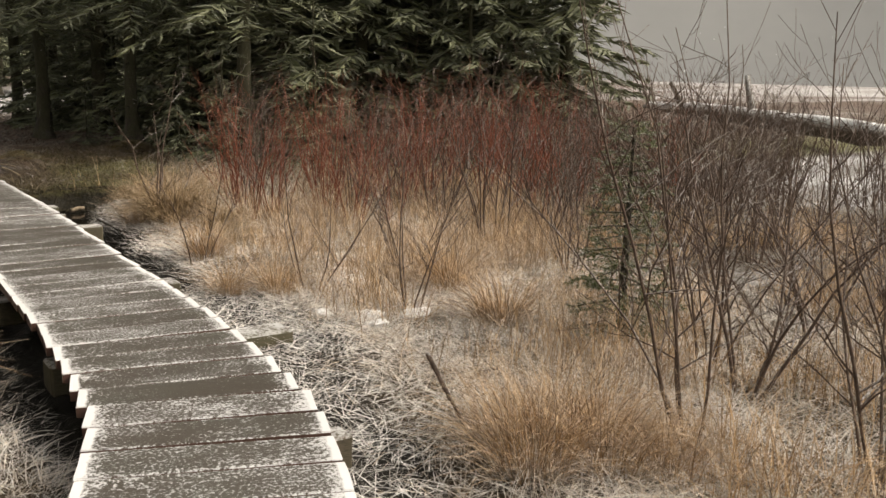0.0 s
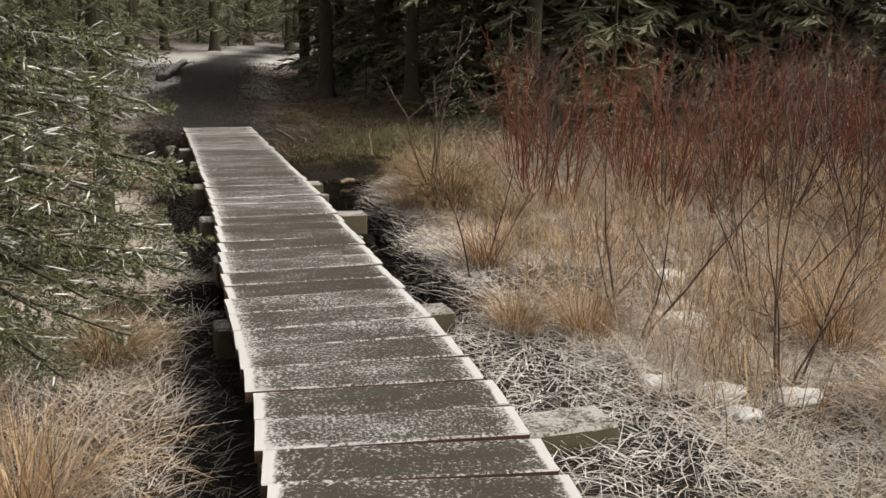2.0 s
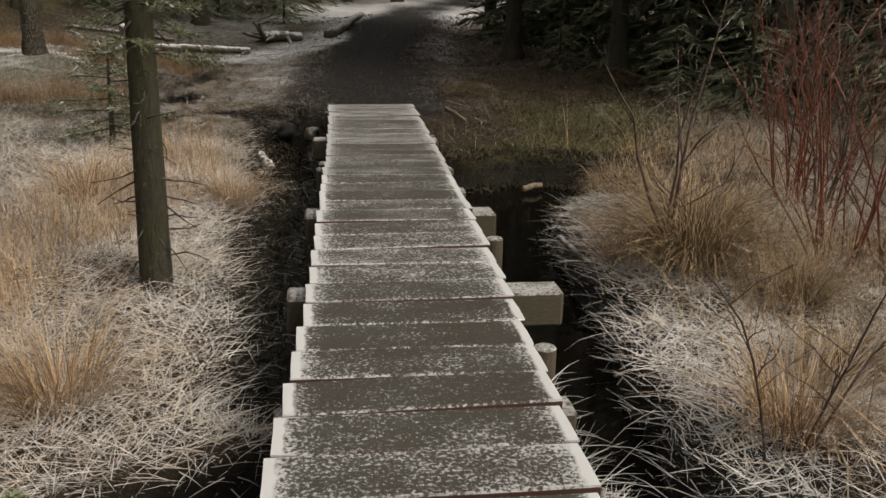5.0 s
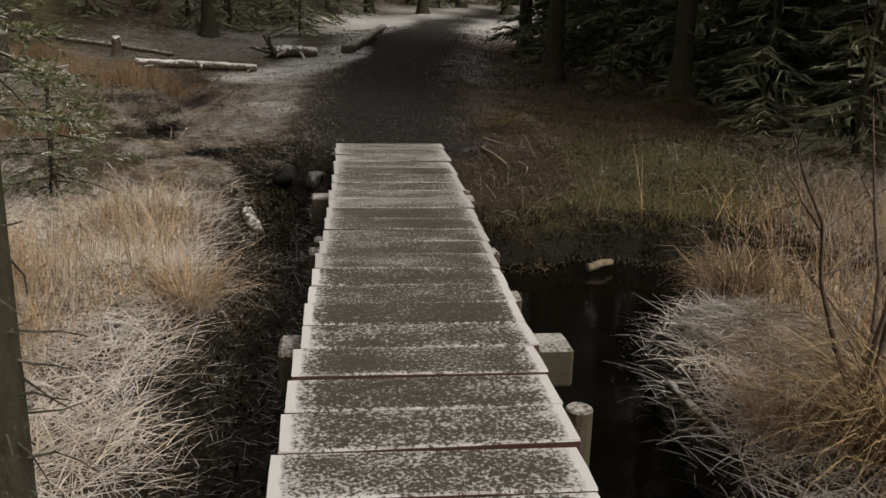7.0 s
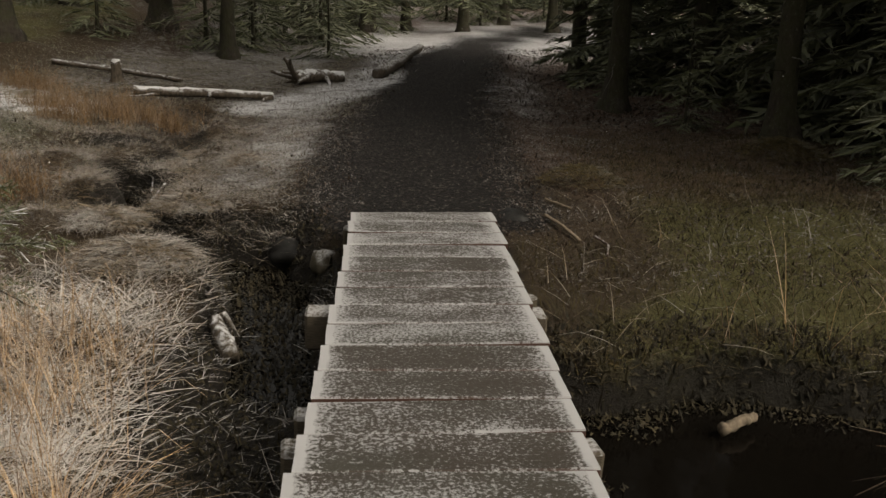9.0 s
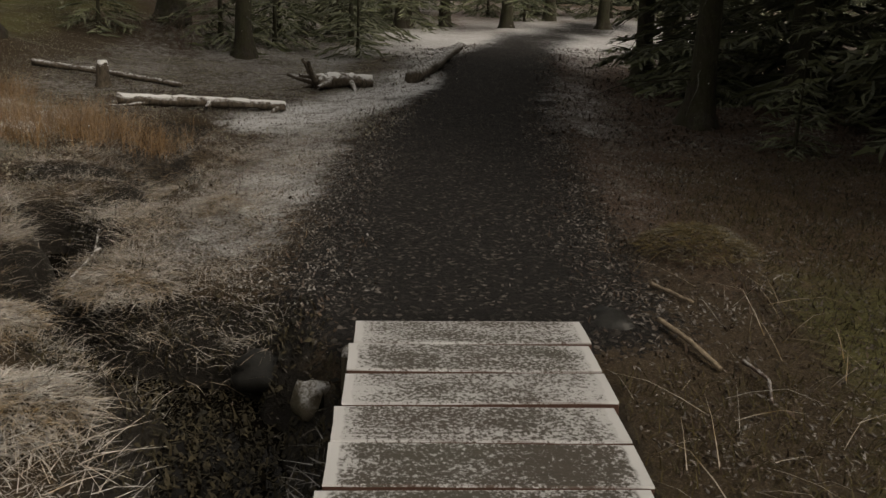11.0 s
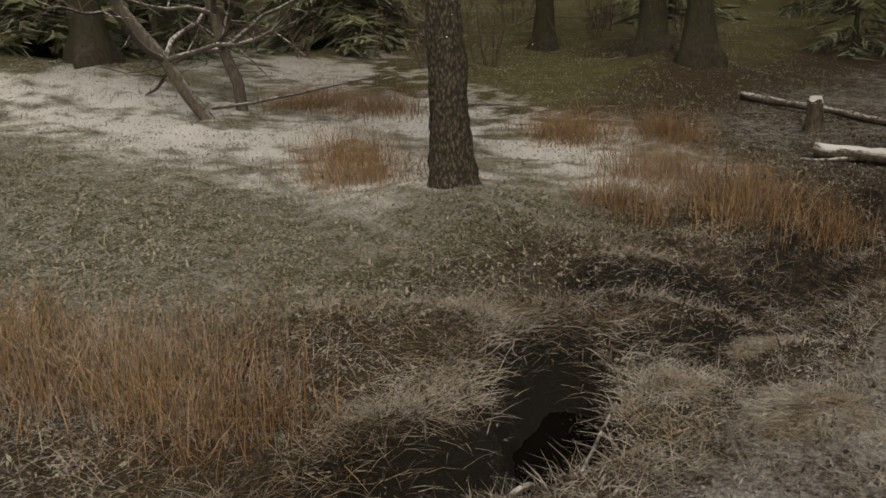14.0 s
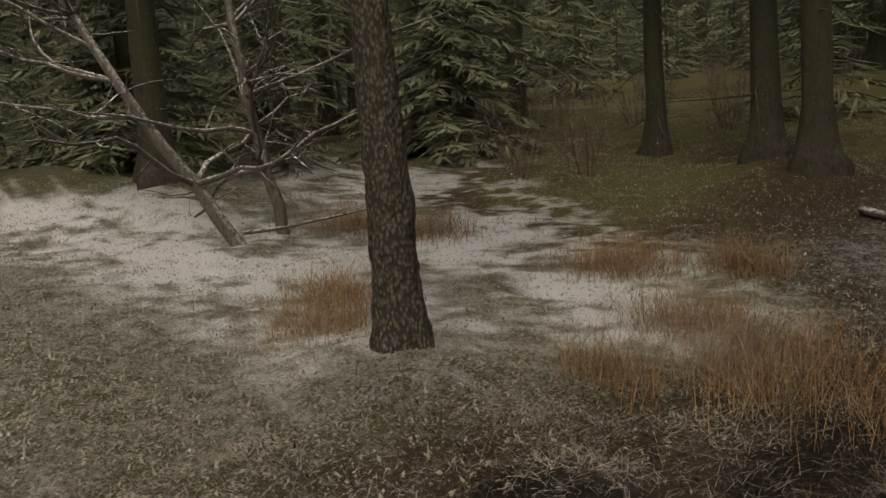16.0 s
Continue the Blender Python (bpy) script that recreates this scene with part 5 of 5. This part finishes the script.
# ---- logs, stumps, sticks, rocks ----
def build_log(name, points, radius, label, stubs=(), snow_cap=True, mat=None, category="log"):
    """A fallen log along points, with broken stubs: (index, way, length)."""
    r = np.random.default_rng(len(points) * 7 + int(radius * 1000))
    t = thing(name, points[0], label, category)
    base = np.array(points[0])
    line = np.array([(*(np.array(p) - base), radius * s) for p, s in zip(points, np.linspace(1, 0.75, len(points)))])
    many = np.linspace(0, len(line) - 1, 6 * len(line))
    line = np.stack([np.interp(many, np.arange(len(line)), line[:, c]) for c in range(4)], 1)
    line[:, 1:3] += r.normal(0, radius * 0.1, (len(line), 2)).cumsum(0) * 0.25
    line[:, 3] *= 1 + r.normal(0, 0.07, len(line))
    line = np.concatenate([line[:1] * (1, 1, 1, 0.05), line, line[-1:] * (1, 1, 1, 0.05)])
    v, f = tubes([line], 10)
    v = v + r.normal(0, radius * 0.11, v.shape)
    trunk = link_mesh("trunk", v, f, mat or M_LOG, t, True)
    for j, way, l in stubs:
        link_mesh("branch_stub", *tubes([limb(line[min(6 * j, len(line) - 3), :3], way, l, radius * 0.5, radius * 0.25, 6, 0.1, 0, r)], 6), mat or M_LOG, trunk, True)
    if snow_cap:
        cap = line.copy()
        cap[:, 2] += radius * 0.5
        cap[:, 3] *= 0.66 + r.normal(0, 0.08, len(cap))
        v, f = tubes([cap], 8)
        v = v + r.normal(0, radius * 0.07, v.shape)
        link_mesh("snow_cap", v, f, M_SNOW, trunk, True)
    return t


def on_ground(x, y, up):
    return (x, y, gz(x, y) + up)


build_log("fallen_log", [on_ground(-1.5, 20.75, 0.06), on_ground(-0.9, 20.9, 0.08), on_ground(-0.2, 21.1, 0.08), on_ground(0.2, 21.2, 0.06)], 0.06, "fallen log under snow with broken stubs", [(2, (0.1, -0.6, -0.25), 0.4), (4, (-0.5, -0.8, -0.15), 0.5), (1, (-0.7, -0.5, -0.15), 0.5)])
build_log("fallen_log", [on_ground(1.6, 23.7, 0.08), on_ground(1.93, 25.3, 0.09), on_ground(2.2, 27.0, 0.12), on_ground(2.5, 28.8, 0.14)], 0.105, "long smooth log edging the gravel trail", (), False)
build_log("root_wad", [on_ground(0.35, 23.0, 0.1), on_ground(0.7, 23.2, 0.11), on_ground(1.05, 23.4, 0.07)], 0.1, "rotten log with torn roots under snow", [(1, (-0.7, -0.4, 0.25), 0.5), (1, (-0.6, 0.4, -0.1), 0.6), (2, (0.1, -0.8, -0.1), 0.4), (1, (-0.2, -0.9, 0.05), 0.45), (0, (-0.5, 0.1, 0.7), 0.35), (0, (-0.3, -0.6, 0.5), 0.4), (0, (-0.8, 0.3, 0.2), 0.45)])
build_log("fallen_branch", [on_ground(-3.1, 22.6, 0.05), on_ground(-2.2, 22.5, 0.07), on_ground(-1.2, 22.3, 0.05)], 0.04, "thin fallen trunk behind a stump", (), False)
build_log("fallen_tree", [(29.0, 25.5, 0.3), (25.5, 19.5, 0.5), (20.3, 10.8, 0.4)], 0.3, "long dark fallen tree on the snowy shore", [(2, (0.3, 0.4, 0.8), 1.5), (1, (-0.5, 0.2, 0.7), 1.2)])


def build_stump(x, y, radius, height, label):
    t = thing("tree_stump", on_ground(x, y, -0.04), label, "stump")
    k, sides = 7, 14
    r = np.random.default_rng(int(abs(x * 100)))
    ring = []
    for j in range(k):
        f = j / (k - 1)
        a = np.arange(sides) * 2 * np.pi / sides
        rad = radius * (1 + 0.5 * (1 - f) ** 3) * (1 + 0.07 * r.normal(0, 1, sides))
        ring.append(np.stack([np.cos(a) * rad, np.sin(a) * rad, f * height + (f == 1) * r.normal(0, 0.02, sides)], 1))
    v = np.concatenate(ring)
    i = np.arange(k * sides).reshape(k, sides)
    nx = np.roll(i, -1, 1)
    link_mesh("trunk", v, np.stack([i[:-1], nx[:-1], nx[1:], i[1:]], -1).reshape(-1, 4), M_LOG, t, True)
    bm = bmesh.new()
    bmesh.ops.create_cone(bm, cap_ends=True, segments=sides, radius1=radius * 0.98, radius2=radius * 0.7, depth=0.06, matrix=Matrix.Translation((0, 0, height + 0.01)))
    part("snow_cap", bm, M_SNOW, t)


build_stump(-2.0, 21.85, 0.072, 0.3, "short cut stump capped with snow")


def build_stick(points, radius, label, stubs=(), mat=None):
    return build_log("stick", points, radius, label, stubs, False, mat, "stick")


build_stick([on_ground(2.69, 14.5, 0.03), on_ground(2.77, 14.36, 0.04), on_ground(2.87, 14.2, 0.02)], 0.013, "bare stick lying on moss by the deck end", (), M_CUT)
build_stick([on_ground(2.78, 15.0, 0.02), on_ground(2.92, 14.78, 0.02)], 0.011, "short bare stick on moss", (), M_CUT)
build_stick([on_ground(2.97, 14.25, 0.03), on_ground(3.02, 14.1, 0.04), on_ground(2.98, 13.95, 0.02)], 0.009, "crooked twig on moss", (), M_GREY)
build_stick([on_ground(0.0, 15.15, 0.08), on_ground(0.06, 15.45, 0.06), on_ground(-0.2, 15.95, 0.1), on_ground(-0.24, 16.3, 0.08)], 0.01, "thin frosted branch across the black pool", (), M_ALDER)
build_stick([on_ground(0.82, 13.22, 0.05), on_ground(1.0, 13.2, 0.05), on_ground(1.19, 13.08, 0.05)], 0.014, "broken branch lying over the ditch", ((2, (-0.3, 0.5, 0.4), 0.15),))
build_stick([on_ground(0.92, 12.82, 0.05), on_ground(0.8, 13.08, 0.06)], 0.045, "thick broken log end on the ditch bank")
build_stick([(2.75, 9.92, -0.1), (2.83, 9.58, -0.15), (2.88, 9.4, -0.18), (3.0, 9.0, -0.2)], 0.017, "frosted forked branch in the black water", ((3, (0.5, 0.6, 0.25), 0.22),))
build_stick([(3.02, 12.1, -0.32), (3.12, 12.14, -0.3), (3.2, 12.2, -0.31)], 0.026, "pale piece of wood in the water", (), M_CUT)
build_stick([on_ground(-0.25, 14.42, 0.06), on_ground(-0.05, 14.55, 0.07), on_ground(0.12, 14.7, 0.12)], 0.008, "thin pale stick lying on hummocks", (), M_CUT)
build_stick([(2.3, 3.22, 0.27), (2.37, 3.17, 0.1), (2.47, 3.1, -0.12)], 0.011, "dark bent twig in dead grass", (), M_GREY)


def build_rock(x, y, z, size, seed, label, mat=None):
    r = np.random.default_rng(seed)
    bm = bmesh.new()
    bmesh.ops.create_icosphere(bm, subdivisions=3, radius=1)
    for v in bm.verts:
        c = v.co * 1.0
        k = 1 + 0.45 * (noise.noise(c * 1.4 + Vector((seed, 0, 0)))) + 0.2 * noise.noise(c * 3.4 + Vector((0, seed, 0))) + 0.08 * noise.noise(c * 9 + Vector((seed, seed, 0)))
        v.co = Vector((c.x * size[0] * k, c.y * size[1] * k, c.z * size[2] * k))
    for f in bm.faces:
        f.smooth = True
    me = bpy.data.meshes.new("rock")
    bm.to_mesh(me)
    bm.free()
    me.materials.append(mat or M_ROCK)
    ob = new("rock", me)
    ob.matrix_basis = pose(x, y, z, r.uniform(-8, 8), r.uniform(-8, 8), r.uniform(0, 360))
    return tagged(ob, label, "rock")


build_rock(2.48, 14.55, -0.09, (0.13, 0.17, 0.11), 1, "dark wet rock beside the deck end")
build_rock(1.1, 14.55, -0.26, (0.19, 0.22, 0.11), 2, "dark wet rock beside the deck end")
build_rock(1.28, 14.15, -0.22, (0.09, 0.08, 0.08), 3, "small pale stone under the deck end", M_BEAM)


def build_snow_lump(x, y, size):
    ob = build_rock(x, y, gz(x, y) + 0.01, size, int(x * 10), "patch of fresh snow lying on straw", M_SNOW)
    ob.name = "snow_patch"
    ob["category"] = "snow"


for x, y, s in ((3.58, 6.1, (0.17, 0.13, 0.045)), (4.1, 7.0, (0.16, 0.1, 0.03)), (3.75, 6.4, (0.1, 0.14, 0.03)), (3.2, 5.2, (0.13, 0.09, 0.028)), (3.45, 5.02, (0.1, 0.12, 0.03)), (3.1, 4.9, (0.09, 0.07, 0.025)), (2.95, 5.35, (0.07, 0.06, 0.02))):
    build_snow_lump(x, y, s)


# ---- brush at the forest edge and more shrubs ----
def build_brush():
    r = random.Random(8)
    kinds = [build_shrub((-9.2 + 0.7 * k, 21.5 + 0.6 * k, gz(-9.2 + 0.7 * k, 21.5 + 0.6 * k)), 90 + k, 9, 0.9, 0.5, 8, 0.007, M_GREY, "low bare brown brush at the forest edge", "forest edge brush") for k in range(2)]
    for i in range(60):
        x, y = r.uniform(-14, 4.5), r.uniform(20.5, 33)
        t = float(near_line(np.array(x), np.array(y), TRAIL))
        if t < 1.6 or (y < 24.5 and x > -6.5) or (x > -1.0 and y < 27):
            continue
        copy_thing(kinds[i % 2], pose(x, y, gz(x, y), 0, 0, r.uniform(0, 360)) @ Matrix.Scale(r.uniform(0.6, 1.4), 4))
    for x, y, seed, h in ((3.6, 1.75, 95, 2.1), (4.4, 3.3, 96, 1.9), (5.4, 3.2, 97, 2.0), (6.2, 4.6, 98, 2.0), (5.0, 1.3, 99, 2.0)):
        build_shrub((x, y, gz(x, y)), seed, 7, h, 0.35, 12, 0.011, M_GREY, "bare many-stemmed grey willow with fine twigs", "bare willows near the boardwalk")


build_brush()


# ---- snow in the air ----
def falling_snow():
    n = 1100
    c = np.stack([rng.uniform(-4, 10, n), rng.uniform(1, 24, n), rng.uniform(0.3, 4.5, n)], 1)
    clear = near_line(c[:, 0], c[:, 1], [(a, b, 0) for a, b, _ in DECK] + [(1.6, 17.0, 0)]) > 1.1
    c = c[clear]
    n = len(c)
    s = rng.uniform(0.0018, 0.0042, n)[:, None, None] * rng.uniform(0.7, 1.3, (n, 1, 3))
    octa = np.array([(1, 0, 0), (0, 1, 0), (-1, 0, 0), (0, -1, 0), (0, 0, 1.3), (0, 0, -1.3)])
    v = c[:, None] + octa * s
    i = np.arange(n)[:, None] * 6
    f = np.concatenate([i + np.array(t) for t in ((0, 1, 4), (1, 2, 4), (2, 3, 4), (3, 0, 4), (1, 0, 5), (2, 1, 5), (3, 2, 5), (0, 3, 5))])
    tagged(link_mesh("falling_snow", v.reshape(-1, 3), f, M_SNOW), "sparse white snowflakes falling through the air", "snowflakes", kind="stuff")


falling_snow()
